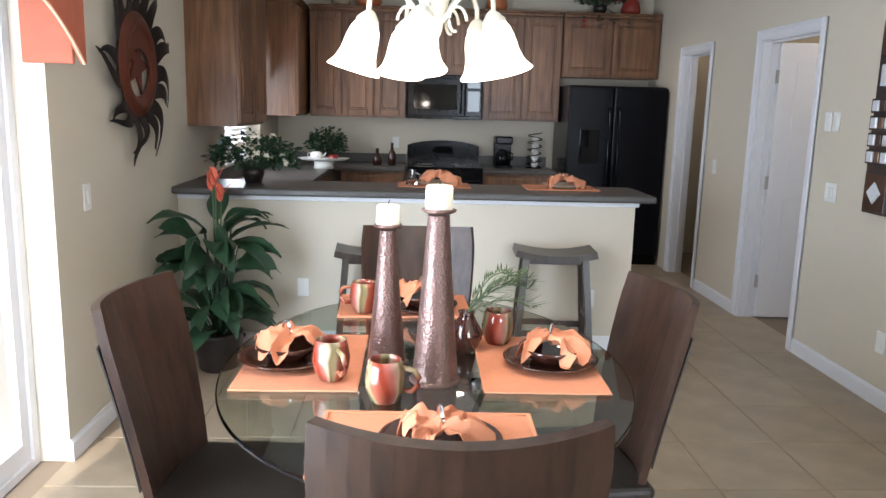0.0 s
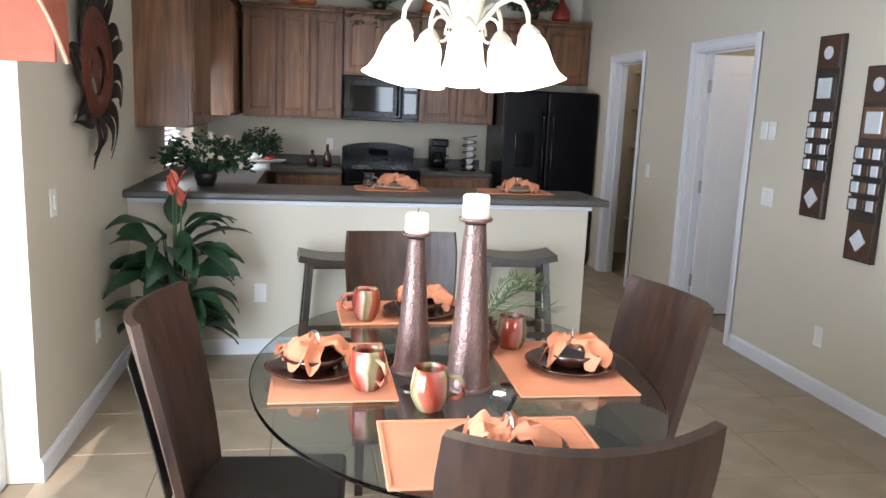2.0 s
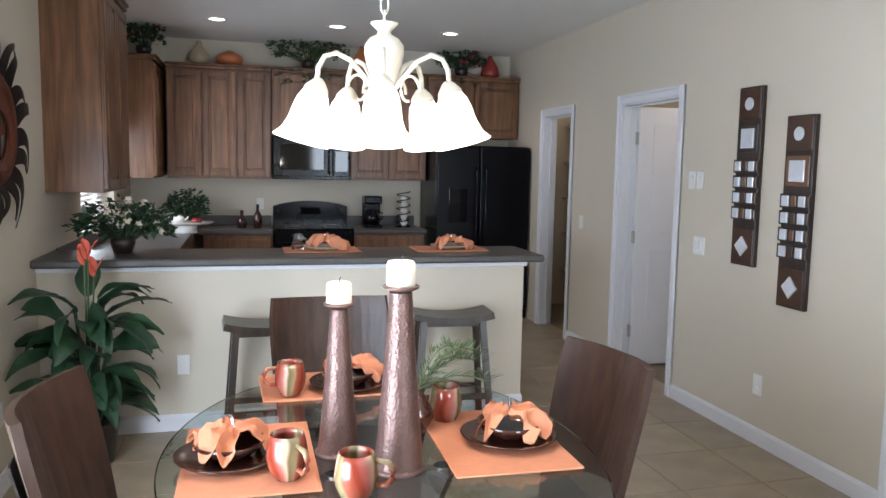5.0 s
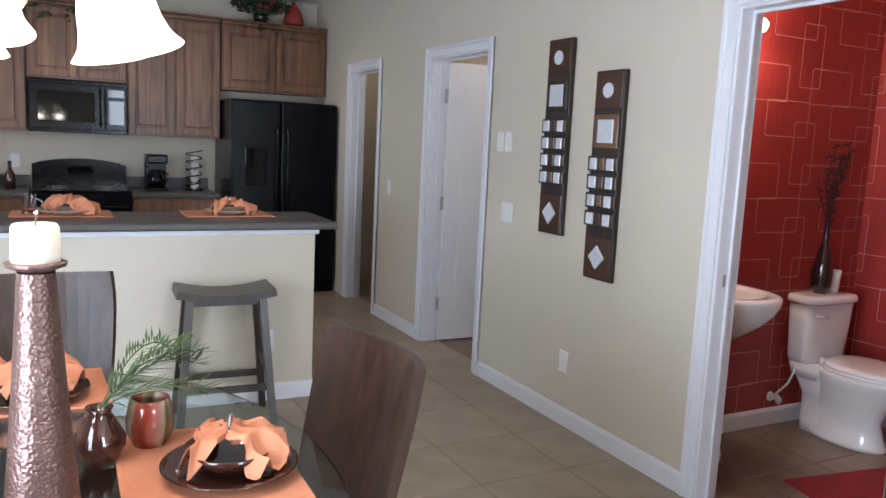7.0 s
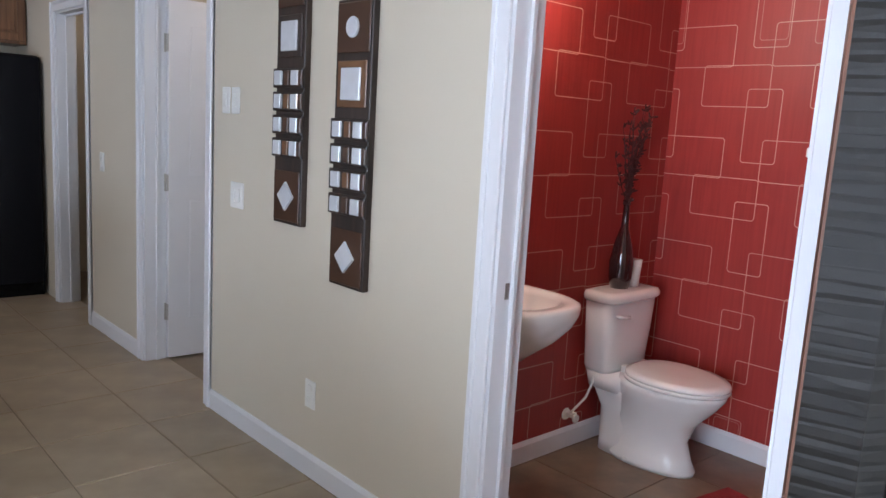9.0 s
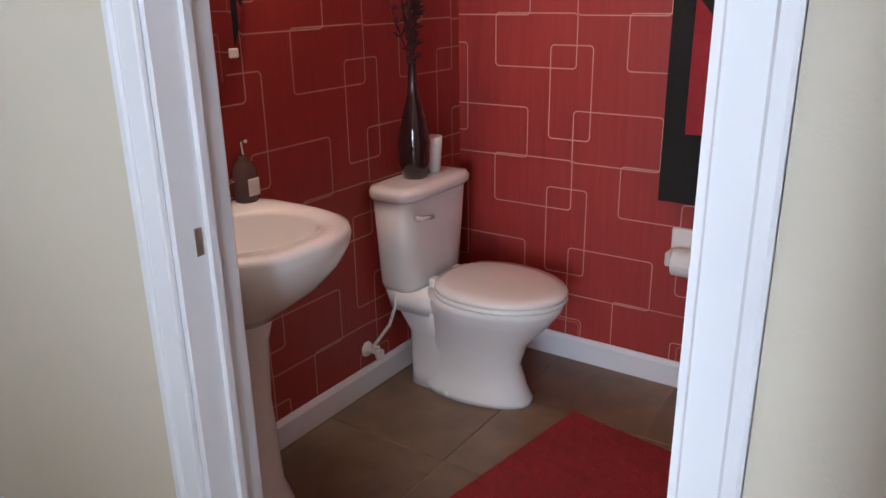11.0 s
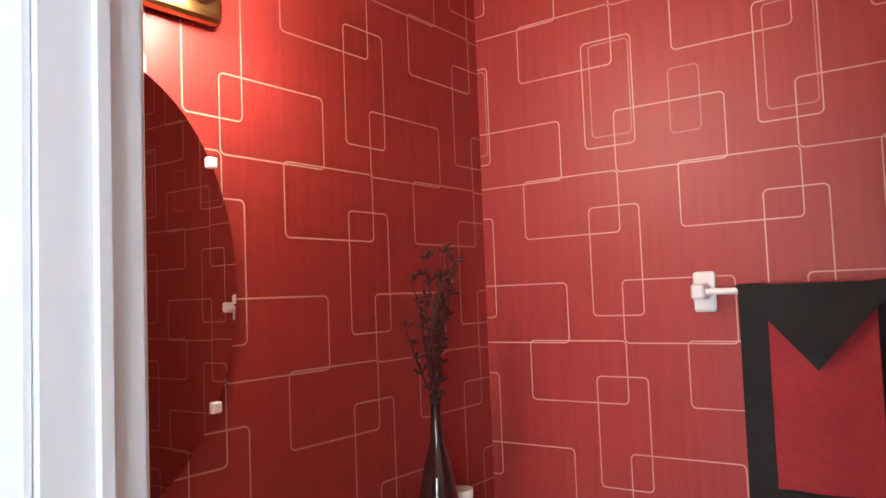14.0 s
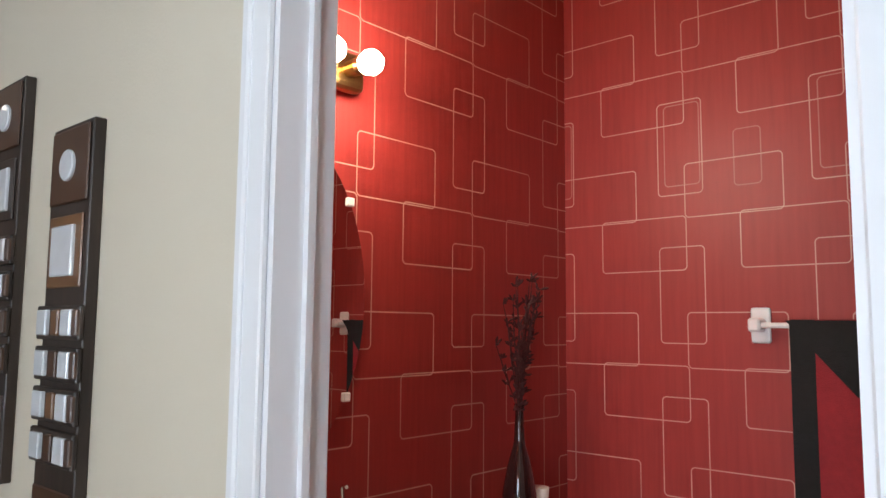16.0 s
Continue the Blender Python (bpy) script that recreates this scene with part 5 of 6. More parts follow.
tc_ = tagged(link("paper_cup", lathe([(0.0, 0.0), (0.03, 0.0), (0.038, 0.125), (0.036, 0.125), (0.0, 0.118)], 24), WHITEPL, smooth=True), "white cup standing on the toilet tank", "cup")
tc_.matrix_world = pose(TXC + 0.085, BY1 - 0.085, 0.744)
gv = thing("glass_vase", "tall dark glass vase with dried stems on the toilet tank", "vase", m=pose(TXC - 0.015, BY1 - 0.085, 0.744))
SMOKE = material("smoked_glass", (0.03, 0.012, 0.012), 0.06, vary=0.2, coat=0.6)
part("body", lathe([(0.0, 0.0), (0.042, 0.0), (0.052, 0.05), (0.055, 0.12), (0.04, 0.2), (0.018, 0.28), (0.013, 0.38), (0.019, 0.40), (0.012, 0.395), (0.0, 0.2)], 28), SMOKE, gv, smooth=True)
TWIG = material("dark_red_twig", (0.06, 0.012, 0.012), 0.7, vary=0.3)
rnd = random.Random(12)
for k in range(15):
    a, lean, h = rnd.uniform(0, 6.28), rnd.uniform(0.03, 0.14), rnd.uniform(0.55, 0.8)
    pts = [Vector((math.cos(a) * lean * t ** 1.6, -abs(math.sin(a)) * lean * 0.6 * t ** 1.6, 0.3 + (h - 0.3) * t)) + Vector((0.006 * math.sin(t * 9 + k), 0, 0)) for t in (i / 7 for i in range(8))]
    bm = tube(pts, [0.0022] * 7 + [0.001], 5)
    for i in range(2, 8):
        for q in range(5):
            d = Vector((rnd.uniform(-1, 1), rnd.uniform(-0.6, 0.2), rnd.uniform(0, 1))).normalized() * rnd.uniform(0.015, 0.04)
            add_tube(bm, [pts[i], pts[i] + d * 0.75, pts[i] + d], [0.0014, 0.004, 0.001], 4)
    part("stem", bm, TWIG, gv)

# towels on the bar, east wall
TB = 1.40
tb = thing("towel_bar", "white ceramic towel bar on the red wall", "towel bar", m=pose(BX1, 2.82, TB))
for y in (-0.285, 0.285):
    part("bracket", add_box(box(-0.014, 0.0, y - 0.03, y + 0.03, -0.055, 0.055, 0.008, seg=2), -0.075, -0.012, y - 0.018, y + 0.018, -0.02, 0.022, 0.006), WHITEPL, tb)
part("bar", tube([(-0.055, -0.285, 0), (-0.055, 0.285, 0)], 0.009, 10), WHITEPL, tb)


def towel(name, label, y0, y1, drop, x, mat, tuck=0.0):
    def f(u, v):
        y = y0 + (y1 - y0) * u
        w = 0.006 * math.sin(u * 9) + 0.004 * noise.noise((u * 6, v * 3, drop))
        if v < 0.12:
            a = v / 0.12 * math.pi
            return Vector((x + 0.016 * math.cos(a) + w * 0, y, TB + 0.016 * math.sin(a) + 0.002))
        return Vector((x - 0.016 + w, y, TB - (v - 0.12) / 0.88 * drop))
    ob = link(name, slab(f, 18, 40, 0.006), mat)
    return tagged(ob, label, "towel")


TOWB = material("black_terry_towel", (0.012, 0.012, 0.012), 0.95, vary=0.3, scale=60, bump=0.6, bump_scale=260)
TOWR = material("red_terry_towel", (0.30, 0.022, 0.028), 0.95, vary=0.25, scale=50, bump=0.6, bump_scale=260)
towel("bath_towel", "black terry bath towel hanging on the bar", 2.633, 3.003, 0.715, BX1 - 0.055, TOWB)
ht = towel("hand_towel", "red terry hand towel hung over the black towel", 2.69, 2.93, 0.49, BX1 - 0.07, TOWR)
def tri(u, v):
    w = (1 - v) * 0.185
    return Vector((BX1 - 0.098 - 0.004 * math.sin(v * 3), 2.818 + (u - 0.5) * 2 * w, TB + 0.014 - v * 0.21))
tagged(link("folded_towel", slab(tri, 10, 10, 0.006), TOWB), "black terry towel folded to a point over the others", "towel")
# toilet paper
tp = thing("toilet_paper_holder", "white ceramic toilet paper holder with paper roll", "toilet paper holder", m=pose(BX1, 2.88, 0.515))
part("back_plate", box(-0.012, 0.0, -0.085, 0.085, -0.07, 0.07, 0.008, seg=2), WHITEPL, tp)
for s in (-1, 1):
    part("arm", box(-0.075, -0.01, s * 0.075 - 0.01, s * 0.075 + 0.01, -0.05, 0.0, 0.008, seg=2), WHITEPL, tp)
part("paper_roll", lathe([(0.018, -0.055), (0.046, -0.055), (0.046, 0.055), (0.018, 0.055), (0.018, -0.055)], 28, pose(-0.062, 0, -0.03, 90)), WHITEPL, tp)
# oval mirror and light over the sink
MIRROR = material("mirror", (0.9, 0.9, 0.9), 0.01, 1.0, vary=0.0)
mr = thing("wall_mirror", "frameless oval mirror above the sink", "mirror", m=pose(3.04, BY1, 1.46))
out = [(0.33 * math.cos(a), 0.45 * math.sin(a)) for a in (2 * math.pi * k / 64 for k in range(64))]
part("glass", prism(out, 0.012, 0.018, RX90), MIRROR, mr)
part("backing", prism([(x * 0.985, y * 0.985) for x, y in out], 0.0, 0.012, RX90), POT, mr)
for q in (35, 145, 215, 325):
    part("clip", box(-0.012, 0.012, -0.026, -0.002, -0.012, 0.012, 0.003, pose(0.33 * math.cos(radians(q)), 0, 0.45 * math.sin(radians(q)))), WHITEPL, mr)
ln = thing("vanity_light", "brass bathroom light bar with three lit globe bulbs", "wall lamp", m=pose(3.147, BY1, 2.07))
BRASS = material("aged_brass", (0.35, 0.22, 0.09), 0.3, 1.0, vary=0.1)
part("back_plate", box(-0.19, 0.19, -0.045, 0.0, -0.055, 0.055, 0.02, seg=3), BRASS, ln)
for x in (-0.128, 0.0, 0.128):
    part("socket", lathe([(0.022, 0.04), (0.024, 0.085), (0.018, 0.095)], 18, pose(x, 0, 0, 90)), BRASS, ln)
    part("bulb", lathe([(0.001, 0.165), (0.016, 0.162), (0.031, 0.145), (0.034, 0.128), (0.028, 0.108), (0.016, 0.095)], 20, pose(x, 0, 0, 90)), BULBGLOW, ln, "lit globe bulb", smooth=True)
    bulb_light("vanity_bulb", (3.147 + x, BY1 - 0.205, 2.07), 6.0, 0.034)
# exhaust vent
ev = thing("exhaust_vent", "white square exhaust fan grille in the ceiling", "ceiling vent", m=pose(4.03, 3.5, BZ))
part("frame", box(-0.14, 0.14, -0.14, 0.14, -0.012, 0.0, 0.004), WHITEPL, ev)
part("panel", loft([[(-0.11, -0.11, -0.012), (0.11, -0.11, -0.012), (0.11, 0.11, -0.012), (-0.11, 0.11, -0.012)], [(-0.05, -0.05, -0.032), (0.05, -0.05, -0.032), (0.05, 0.05, -0.032), (-0.05, 0.05, -0.032)]]), WHITEPL, ev)
for k in range(5):
    part("slat", box(-0.12, 0.12, -0.125 + k * 0.006, -0.122 + k * 0.006, -0.016, -0.012), WHITEPL, ev)
# bath rug
RUG = material("red_bath_rug", (0.25, 0.014, 0.016), 0.95, vary=0.25, scale=40, bump=0.9, bump_scale=180)
def rug(u, v):
    x, y = (u - 0.5) * 0.8, (v - 0.5) * 0.55
    return Vector((x, y, 0.016 + 0.004 * noise.noise((u * 20, v * 20, 5))))
rg2 = tagged(link("bath_rug", slab(rug, 40, 28, 0.014), RUG), "deep red shaggy bath rug on the tile floor", "rug")
rg2.matrix_world = pose(3.58, 2.92, 0, 0, 0, -9)

# ---------------------------------------------------------------- tall framed panel beside the powder room door
CROC = material("grey_crocodile_leather", (0.014, 0.012, 0.010), 0.45, vary=0.3, scale=20)
def croc_bump(m):
    t, b = m.node_tree, m.node_tree.nodes["Principled BSDF"]
    tc, mp, v, bp = (t.nodes.new("ShaderNode" + k) for k in ("TexCoord", "Mapping", "TexVoronoi", "Bump"))
    mp.inputs["Scale"].default_value = (5, 5, 44)
    v.feature = "DISTANCE_TO_EDGE"
    v.inputs["Scale"].default_value, v.inputs["Randomness"].default_value = 1.0, 0.45
    bp.inputs["Strength"].default_value, bp.inputs["Distance"].default_value = 0.7, 0.004
    t.links.new(tc.outputs["Object"], mp.inputs[0])
    t.links.new(mp.outputs[0], v.inputs[0])
    t.links.new(v.outputs["Distance"], bp.inputs["Height"])
    t.links.new(bp.outputs[0], b.inputs["Normal"])
croc_bump(CROC)
CROC.node_tree.nodes["Principled BSDF"].inputs["Specular IOR Level"].default_value = 0.14
# same leather, made lighter for the inner bevel that catches more light
LITCROC = material("lit_bevel_crocodile_leather", (0.02, 0.019, 0.018), 0.4, vary=0.3, scale=20)
croc_bump(LITCROC)
LITCROC.node_tree.nodes["Principled BSDF"].inputs["Specular IOR Level"].default_value = 0.2
EDGEW = wood("reddish_brown_edge_wood", (0.06, 0.02, 0.009), (0.14, 0.05, 0.024), 0.5)
# local x runs along the face, local y out of the back
fm = thing("floor_mirror", "tall standing mirror with embossed grey crocodile leather frame", "mirror", m=pose(2.18, 2.19, 0, 0, 0, -62.7))
FW, FH = 0.75, 2.2
def bevel_strip(x0, x1, z0, z1, d0, d1, side):
    """A frame member whose face slopes from depth d0 at the outside to d1 at the inside."""
    bm = bmesh.new()
    if side == "v":
        pts = [(x0, d0), (x1, d1), (x1, 0.035), (x0, 0.035)]
        a = [bm.verts.new((x, y, z0)) for x, y in pts]
        b = [bm.verts.new((x, y, z1)) for x, y in pts]
    else:
        pts = [(z0, d0), (z1, d1), (z1, 0.035), (z0, 0.035)]
        a = [bm.verts.new((x0, y, z)) for z, y in pts]
        b = [bm.verts.new((x1, y, z)) for z, y in pts]
    bm.faces.new(a[::-1])
    bm.faces.new(b)
    for k in range(4):
        bm.faces.new((a[k], a[(k + 1) % 4], b[(k + 1) % 4], b[k]))
    bmesh.ops.recalc_face_normals(bm, faces=bm.faces[:])
    return bm
for x0, x1, d0, d1 in ((0.004, 0.085, 0.0, -0.016), (0.085, 0.125, -0.016, 0.012), (FW - 0.085, FW - 0.004, -0.016, 0.0), (FW - 0.125, FW - 0.085, 0.012, -0.016)):
    part("frame_stile", bevel_strip(x0, x1, 0.0, FH, d0, d1, "v"), LITCROC if 0.05 < x0 < FW - 0.1 else CROC, fm)
for z0, z1, d0, d1 in ((0.0, 0.1, 0.0, -0.01), (FH - 0.1, FH, -0.01, 0.0)):
    part("frame_rail", bevel_strip(0.126, FW - 0.126, z0, z1, d0, d1, "h"), CROC, fm)
for x in (0.0, FW - 0.004):
    part("edge_band", box(x, x + 0.004, 0.0, 0.034, 0.0, FH), EDGEW, fm, "reddish-brown wooden edge")
part("backing", box(0.004, FW - 0.004, 0.036, 0.05, 0.0, FH), EDGEW, fm)
# black pane, the mirror's dark reflection is put into its colour
part("dark_reflection_pane", box(0.126, FW - 0.126, 0.018, 0.024, 0.1, FH - 0.1), DARKGLASS, fm)

# ---------------------------------------------------------------- potted plant by the half wall
def leaf_mesh(base, direction, length, width, droop, roll=0.0, nseg=9):
    """A broad pointed leaf on an arching midrib."""
    bm = bmesh.new()
    d = Vector(direction).normalized()
    side = d.cross(Vector((0, 0, 1)))
    if side.length < 0.1:
        side = Vector((1, 0, 0))
    side.normalize()
    side = (side * math.cos(roll) + Vector((0, 0, 1)) * math.sin(roll)).normalized()
    p, cur = Vector(base), d.copy()
    rows = []
    for i in range(nseg + 1):
        t = i / nseg
        w = width * math.sin(math.pi * min(1, t * 0.93 + 0.06)) ** 0.85 * (1 - 0.25 * t)
        if i == nseg:
            w = 0.001
        up = side.cross(cur).normalized()
        wave = 0.08 * width * math.sin(t * 14 + length * 50)
        rows.append([bm.verts.new(p + side * w * k + up * (abs(k) * w * 0.28 + wave * k)) for k in (-1, -0.5, 0, 0.5, 1)])
        p = p + cur * length / nseg
        cur = (cur + Vector((0, 0, -droop / nseg))).normalized()
    for a, b in zip(rows, rows[1:]):
        for k in range(4):
            bm.faces.new((a[k], a[k + 1], b[k + 1], b[k]))
    return bm


PXY = Vector((-0.88, 4.69, 0))
pl = thing("potted_plant", "large green leafy plant with coral flowers in dark pot", "potted plant", m=Matrix.Translation(PXY))
part("pot", lathe([(0.0, 0.0), (0.10, 0.0), (0.11, 0.01), (0.135, 0.2), (0.14, 0.22), (0.128, 0.222), (0.12, 0.19), (0.0, 0.185)], 36), POT, pl, smooth=True)
part("soil", lathe([(0.121, 0.192), (0.06, 0.2), (0.0, 0.203)], 20), material("soil", (0.03, 0.02, 0.014), 0.95, vary=0.4, scale=60), pl)
rnd = random.Random(21)
for k in range(50):
    a = rnd.uniform(0, 2 * math.pi)
    tier = rnd.random()
    h = 0.22 + 0.66 * tier
    stem_top = Vector((math.cos(a) * (0.05 + 0.08 * rnd.random()), math.sin(a) * (0.05 + 0.08 * rnd.random()), h))
    if stem_top.x < -0.14:
        stem_top.x = -0.14
    out = Vector((math.cos(a), math.sin(a) * 0.75, rnd.uniform(0.25, 0.9) - 0.3 * (tier < 0.4)))
    if math.sin(a) > 0.4:
        out.y *= 0.5
    if math.cos(a) < 0:
        out.x *= 0.55
    ln, wd = rnd.uniform(0.22, 0.34), rnd.uniform(0.05, 0.08)
    bm = leaf_mesh(stem_top, out, ln, wd, rnd.uniform(1.0, 2.3), rnd.uniform(-1.0, 1.0))
    add_tube(bm, [Vector((math.cos(a) * 0.02, math.sin(a) * 0.02, 0.19)), Vector((stem_top.x * 0.5, stem_top.y * 0.5, 0.19 + (h - 0.19) * 0.55)), stem_top], 0.004, 5)
    part("leaf", bm, LEAF, pl, smooth=True)
for tgt, dr in (((0.30, -0.02, 0.86), 1.2), ((0.17, -0.05, 0.88), 1.5), ((-0.2, -0.22, 0.93), 1.3), ((-0.28, -0.3, 0.68), 1.6), ((0.22, -0.1, 0.55), 1.8), ((0.1, -0.2, 0.42), 1.7), ((0.24, -0.12, 0.36), 1.6), ((-0.05, -0.2, 0.6), 2.0)):
    v = Vector(tgt)
    s = Vector((v.x * 0.25, v.y * 0.25, v.z - 0.12))
    bm = leaf_mesh(s, (v - s) + Vector((0, 0, 0.08)), 0.36, 0.07, dr, 0.2)
    add_tube(bm, [Vector((0, 0, 0.19)), Vector((s.x * 0.5, s.y * 0.5, s.z * 0.6 + 0.06)), s], 0.0045, 5)
    part("leaf", bm, LEAF, pl, smooth=True)
for dx, dy, h in ((0.01, -0.08, 1.06), (0.05, -0.06, 1.0), (0.03, -0.1, 1.09)):
    fl = part("flower_stem", tube([(0, 0, 0.19), (dx * 0.5, dy * 0.6, 0.6), (dx, dy, h - 0.02)], 0.0045, 6), LEAF2, pl)
    for a in (0.3, 2.2, 4.2):
        part("petal", leaf_mesh((dx, dy, h - 0.03), (math.cos(a) * 0.5, math.sin(a) * 0.5, 1.2), 0.11, 0.032, 0.5, 0.3 * a), PETAL, fl, "coral red petal", smooth=True)


# ---------------------------------------------------------------- leafy arrangements
def bush(name, label, x, y, z, rx, ry, rz, n, seed, mat, flower=None, vessel=True, trail=0.0, category="plant"):
    """A container with many small leaves and stems spreading unevenly out of it."""
    top = thing(name, label, category, m=pose(x, y, z))
    h0 = 0.0
    if vessel:
        part("container", lathe([(0.0, 0.0), (0.05, 0.0), (0.07, 0.06), (0.065, 0.09), (0.058, 0.09), (0.0, 0.05)], 22), POT, top, smooth=True)
        h0 = 0.08
    r = random.Random(seed)
    bm = bmesh.new()
    blooms = bmesh.new()
    for k in range(n):
        a, q = r.uniform(0, 6.283), r.random() ** 0.5
        tip = Vector((math.cos(a) * rx * q, math.sin(a) * ry * q, h0 + rz * (0.25 + 0.75 * r.random()) * (1.15 - 0.5 * q * q)))
        if trail and r.random() < trail and math.sin(a) < 0.1:
            tip.y = -abs(ry) * 1.0
            tip.z = -r.uniform(0.0, 0.16)
        base = Vector((tip.x * 0.2, tip.y * 0.2, h0 * 0.9))
        if k % 3 == 0:
            add_tube(bm, [base, (base + tip) * 0.5 + Vector((0, 0, 0.02)), tip], 0.0016, 4)
        for j in range(3):
            o = tip + Vector((r.uniform(-1, 1), r.uniform(-1, 1), r.uniform(-1, 1))) * 0.02
            d = Vector((math.cos(a) + r.uniform(-1, 1), math.sin(a) + r.uniform(-1, 1), r.uniform(-0.6, 0.7))).normalized() * r.uniform(0.03, 0.06)
            w = d.cross(Vector((r.uniform(-1, 1), r.uniform(-1, 1), 1))).normalized() * d.length * 0.3
            bm.faces.new([bm.verts.new(o), bm.verts.new(o + d * 0.45 + w), bm.verts.new(o + d), bm.verts.new(o + d * 0.45 - w)])
        if flower and r.random() < 0.12:
            for j in range(6):
                b2 = 6.283 * j / 6
                o = tip + Vector((0, -0.01, 0.01))
                d = Vector((math.cos(b2), -0.35, math.sin(b2))) * 0.026
                w = Vector((-math.sin(b2), 0, math.cos(b2))) * 0.009
                blooms.faces.new([blooms.verts.new(o), blooms.verts.new(o + d * 0.6 + w), blooms.verts.new(o + d), blooms.verts.new(o + d * 0.6 - w)])
    f = part("foliage", bm, mat, top)
    if flower:
        part("blossoms", blooms, flower, top)
    else:
        blooms.free()
    return top


CREAMF = material("cream_petals", (0.6, 0.52, 0.4), 0.7, vary=0.1)
REDF = material("dark_red_petals", (0.25, 0.02, 0.02), 0.7, vary=0.2)
bush("flower_arrangement", "dark green leaf arrangement with cream blossoms on the bar", -0.80, 5.34, 1.004, 0.27, 0.12, 0.20, 260, 3, LEAF, CREAMF, category="flower arrangement")
bush("countertop_plant", "bushy dark green plant in the kitchen corner", -0.66, 8.25, 0.91, 0.2, 0.16, 0.26, 220, 6, LEAF)
CT = UT + 0.05
bush("cabinet_plant", "dark green plant with red berries on the corner cabinet", -0.98, 8.0, CT, 0.16, 0.22, 0.24, 150, 7, LEAF, REDF)
bush("cabinet_plant", "trailing green ivy on top of the kitchen cabinet", 0.5, 8.42, CT, 0.38, 0.14, 0.26, 300, 9, LEAF2, None, trail=0.25)
bush("cabinet_plant", "trailing green plant with red flowers above the refrigerator", 2.08, 8.42, CT, 0.26, 0.14, 0.2, 200, 10, LEAF, REDF, trail=0.15)
bush("cabinet_plant", "green plant on the cabinet beside the window", -1.0, 5.75, UT + 0.15, 0.12, 0.25, 0.12, 90, 11, LEAF)

TERRA = material("orange_terracotta", (0.46, 0.14, 0.05), 0.4, vary=0.2, scale=10)
REDV = material("deep_red_glaze", (0.28, 0.035, 0.025), 0.25, vary=0.2, scale=10)
def vessel(name, label, x, y, z, prof, mat):
    ob = link(name, lathe(prof, 32), mat, smooth=True)
    ob.matrix_world = pose(x, y, z)
    return tagged(ob, label, "vase")
vessel("vase", "pale bottle-necked vase on top of the cabinet", -0.53, 8.42, CT, [(0, 0), (0.07, 0), (0.10, 0.05), (0.09, 0.1), (0.04, 0.16), (0.022, 0.2), (0.028, 0.22), (0, 0.2)], material("pale_clay", (0.42, 0.33, 0.22), 0.5, vary=0.15))
vessel("vase", "squat orange terracotta vase on top of the cabinet", -0.25, 8.42, CT, [(0, 0), (0.09, 0), (0.13, 0.05), (0.12, 0.09), (0.05, 0.13), (0.03, 0.14), (0.0, 0.13)], TERRA)
vessel("vase", "orange teardrop vase on top of the cabinet", 1.03, 8.42, CT, [(0, 0), (0.09, 0), (0.11, 0.05), (0.09, 0.13), (0.03, 0.22), (0.018, 0.26), (0.0, 0.25)], TERRA)
vessel("vase", "deep red teardrop vase on top of the cabinet", 2.40, 8.44, CT, [(0, 0), (0.08, 0), (0.1, 0.05), (0.08, 0.13), (0.03, 0.21), (0.018, 0.24), (0.0, 0.23)], REDV)

# ---------------------------------------------------------------- things on bar and worktop
BT = 1.004
for sx, sd, rot in ((0.345, 7.1, 5), (1.16, 8.6, -8)):
    placemat(sx, 5.36, 0.46, 0.30, 0, BT)
    dish("plate", "round white-rimmed dinner plate on the bar", sx + 0.02, 5.36, BT + 0.008, PL, material("cream_plate", (0.5, 0.42, 0.32), 0.2, vary=0.1))
    napkin(sx + 0.02, 5.36, BT + 0.02, rot, sd)
gl = thing("glass_pitcher", "small sparkling cut-glass pitcher on the bar", "pitcher", m=pose(0.2, 5.36, BT))
part("body", lathe([(0.0, 0.004), (0.035, 0.0), (0.04, 0.03), (0.028, 0.06), (0.034, 0.1), (0.03, 0.1), (0.024, 0.06), (0.036, 0.03), (0.0, 0.01)], 12), glass("cut_glass"), gl)
part("handle", tube([(0.03, 0, 0.08), (0.055, 0, 0.07), (0.05, 0, 0.035), (0.038, 0, 0.03)], 0.004, 6), CHROME, gl)
# basket of tableware
tr = tagged(link("serving_tray", lathe([(0.0, 0.0), (0.2, 0.0), (0.24, 0.02), (0.242, 0.024), (0.2, 0.006), (0.0, 0.005)], 36), WHITEPL, smooth=True), "white oval serving tray on a stand", "tray")
tr.matrix_world = pose(-0.63, 7.75, 0.985) @ Matrix.Diagonal((1, 0.6, 1, 1))
tagged(link("tray_stand", lathe([(0.0, 0.0), (0.1, 0.0), (0.09, 0.03), (0.1, 0.075), (0.0, 0.075)], 28), WHITEPL, smooth=True), "white round pedestal stand under the tray", "stand").matrix_world = pose(-0.63, 7.75, 0.91)
tpt = thing("teapot", "small white teapot on the tray", "teapot", m=pose(-0.70, 7.75, 0.991))
part("body", lathe([(0.0, 0.0), (0.04, 0.0), (0.06, 0.03), (0.055, 0.06), (0.03, 0.075), (0.0, 0.08)], 24), PORCELAIN, tpt, smooth=True)
part("spout", tube([(0.05, 0, 0.03), (0.08, 0, 0.045), (0.09, 0, 0.065)], [0.012, 0.009, 0.007], 8), PORCELAIN, tpt, smooth=True)
part("handle", tube([(-0.05, 0, 0.06), (-0.085, 0, 0.055), (-0.08, 0, 0.025), (-0.05, 0, 0.02)], 0.005, 6), PORCELAIN, tpt)
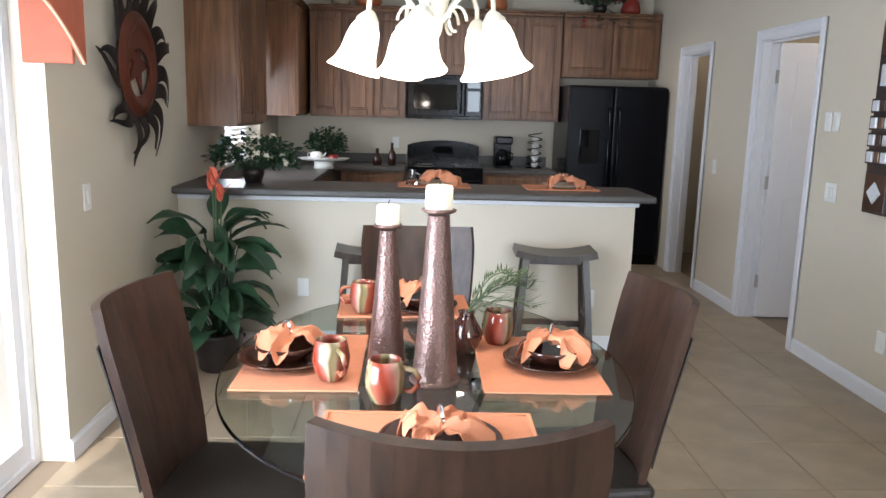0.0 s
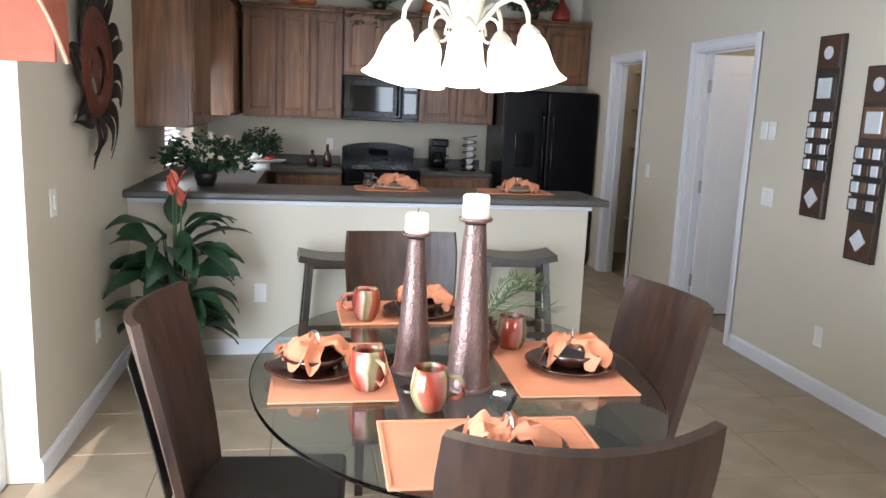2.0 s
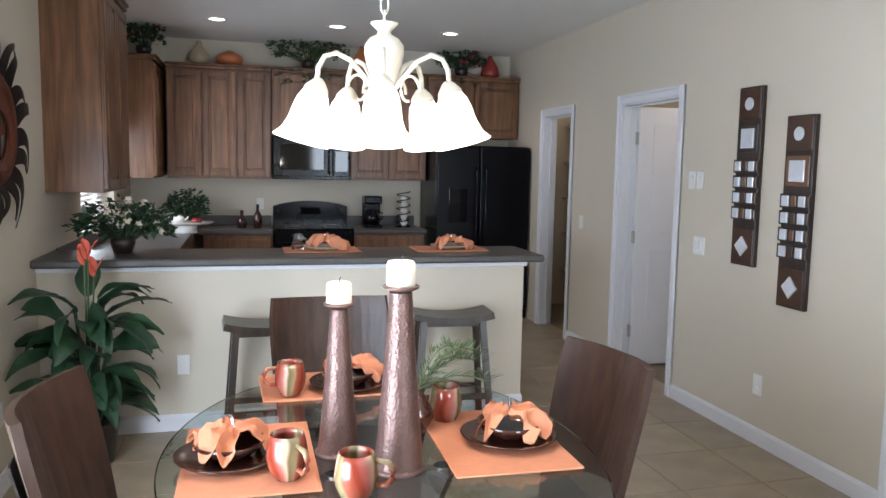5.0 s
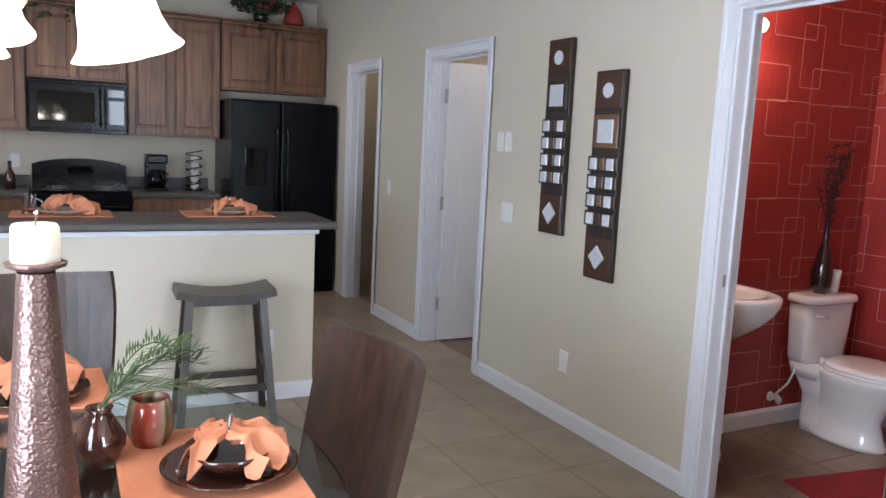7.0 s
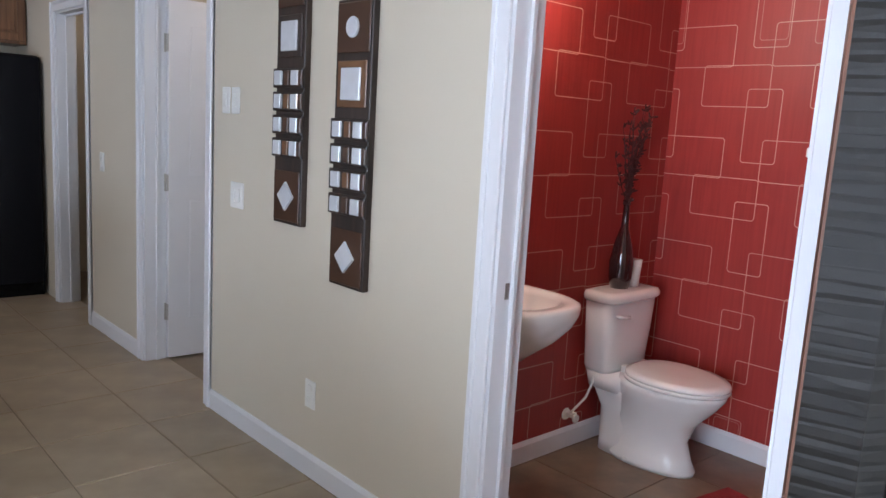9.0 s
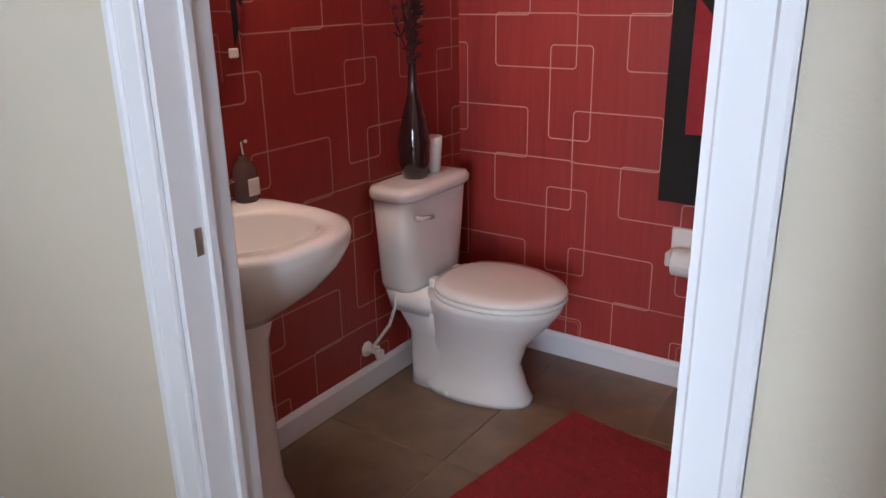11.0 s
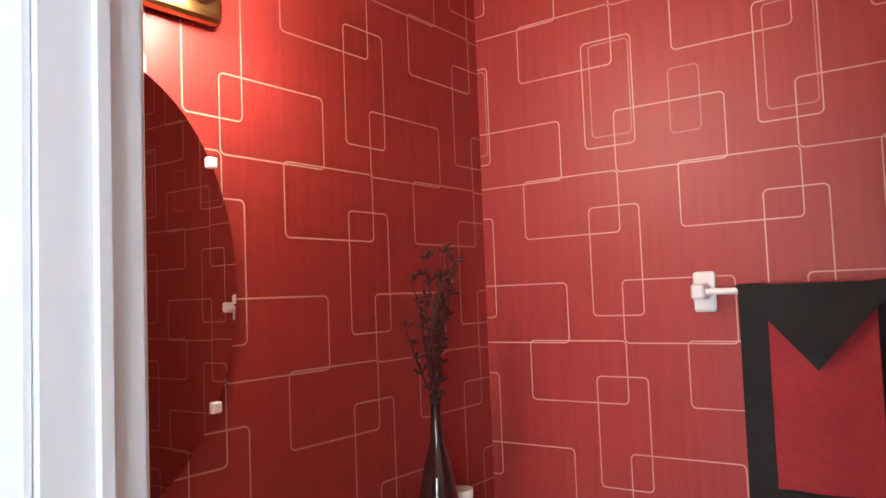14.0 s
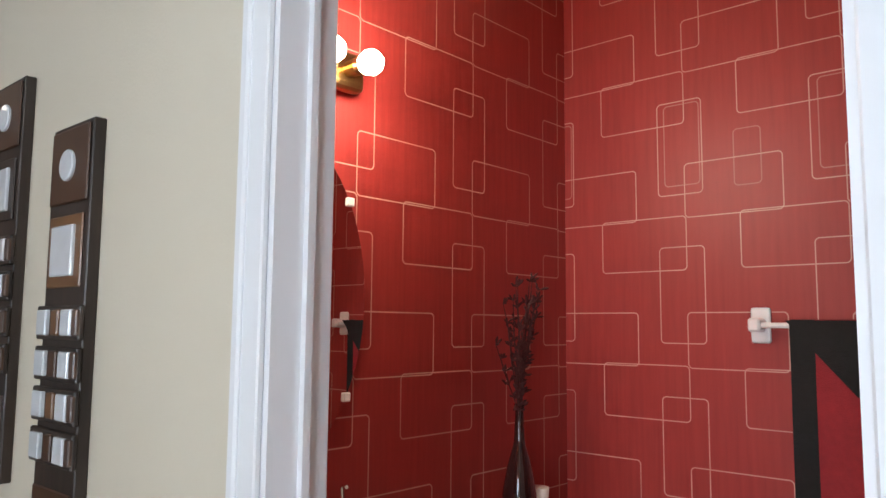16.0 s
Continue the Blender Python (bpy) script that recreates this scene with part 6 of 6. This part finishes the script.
for k, (x, y) in enumerate(((-0.56, 7.74), (-0.52, 7.77), (-0.54, 7.71))):
    tagged(link("fruit", lathe([(0.0, 0.0), (0.02, 0.004), (0.028, 0.025), (0.02, 0.045), (0.004, 0.05), (0.0, 0.048)], 18), REDV, smooth=True), "small red fruit on the tray", "fruit", "fruit on the tray").matrix_world = pose(x, y, 0.991)
for x, y, h, r in ((-0.15, 8.3, 0.17, 0.045), (0.0, 8.3, 0.23, 0.04)):
    b = thing("bottle", "dark brown glass bottle on the worktop", "bottle", "bottles by the range", m=pose(x, y, 0.91))
    part("body", lathe([(0.0, 0.0), (r, 0.0), (r * 1.05, h * 0.3), (r * 0.9, h * 0.55), (r * 0.4, h * 0.7), (r * 0.35, h * 0.9), (0.0, h * 0.9)], 22), PLATE, b, smooth=True)
    part("stopper", lathe([(r * 0.3, h * 0.88), (r * 0.42, h * 0.94), (r * 0.3, h), (0.0, h)], 14), POT, b)
cm = thing("coffee_maker", "black drip coffee maker with glass carafe", "coffee maker", m=pose(1.14, 8.36, 0.91))
part("base", box(-0.09, 0.09, -0.13, 0.1, 0.0, 0.03, 0.006), BLACK, cm)
part("tower", box(-0.09, 0.09, 0.02, 0.1, 0.03, 0.26, 0.01), BLACK, cm)
part("brew_head", box(-0.09, 0.09, -0.12, 0.1, 0.24, 0.32, 0.015, seg=2), BLACK, cm)
part("carafe", lathe([(0.0, 0.0), (0.055, 0.0), (0.068, 0.05), (0.06, 0.1), (0.04, 0.13), (0.045, 0.15), (0.0, 0.14)], 24, pose(0, -0.05, 0.032)), DARKGLASS, cm, smooth=True)
part("carafe_handle", tube([(0.045, -0.075, 0.165), (0.09, -0.1, 0.15), (0.09, -0.1, 0.09), (0.062, -0.08, 0.08)], 0.008, 8), BLACK, cm)
wr = thing("mug_rack", "dark coiled metal rack holding white cups", "mug rack", m=pose(1.47, 8.36, 0.91))
coil = [(0.07 * math.cos(q), 0.07 * math.sin(q), 0.01 + q * 0.0115) for q in (k * 0.35 for k in range(90))]
part("coil", tube(coil, 0.005, 6), BLACK, wr, smooth=True)
part("base_ring", lathe([(0.0, 0.0), (0.085, 0.0), (0.085, 0.008), (0.0, 0.01)], 28), BLACK, wr)
for k in range(5):
    part("cup", lathe([(0.0, 0.0), (0.025, 0.0), (0.037, 0.035), (0.034, 0.035), (0.0, 0.006)], 18, pose(0, -0.02, 0.02 + k * 0.062, 30)), PORCELAIN, wr, smooth=True)

# ---------------------------------------------------------------- floor tiles
TS, GAP = 0.45, 0.006


def tile_mesh(mat):
    bm = box(0, TS - GAP, 0, TS - GAP, -0.004, 0.0, 0.0)
    es = [e for e in bm.edges if all(v.co.z > -0.001 for v in e.verts)]
    bmesh.ops.bevel(bm, geom=es, offset=0.002, segments=1, affect="EDGES")
    me = bpy.data.meshes.new("tile")
    bm.to_mesh(me)
    bm.free()
    me.materials.append(mat)
    return me


TM, BTM = tile_mesh(TILE), tile_mesh(BATHTILE)
for i in range(9):
    for j in range(26):
        x, y = XW - 0.02 + i * TS, YS + j * TS
        if x > XE - 0.1:
            continue
        t = new("tile", TM)
        t.location = (x, y, 0)
        t.parent = floor
for i in range(5):
    for j in range(6):
        x, y = XE - 0.02 + i * TS, 1.55 + j * TS
        t = new("tile", BTM)
        t.location = (x, y, 0.0003)
        t.parent = floor
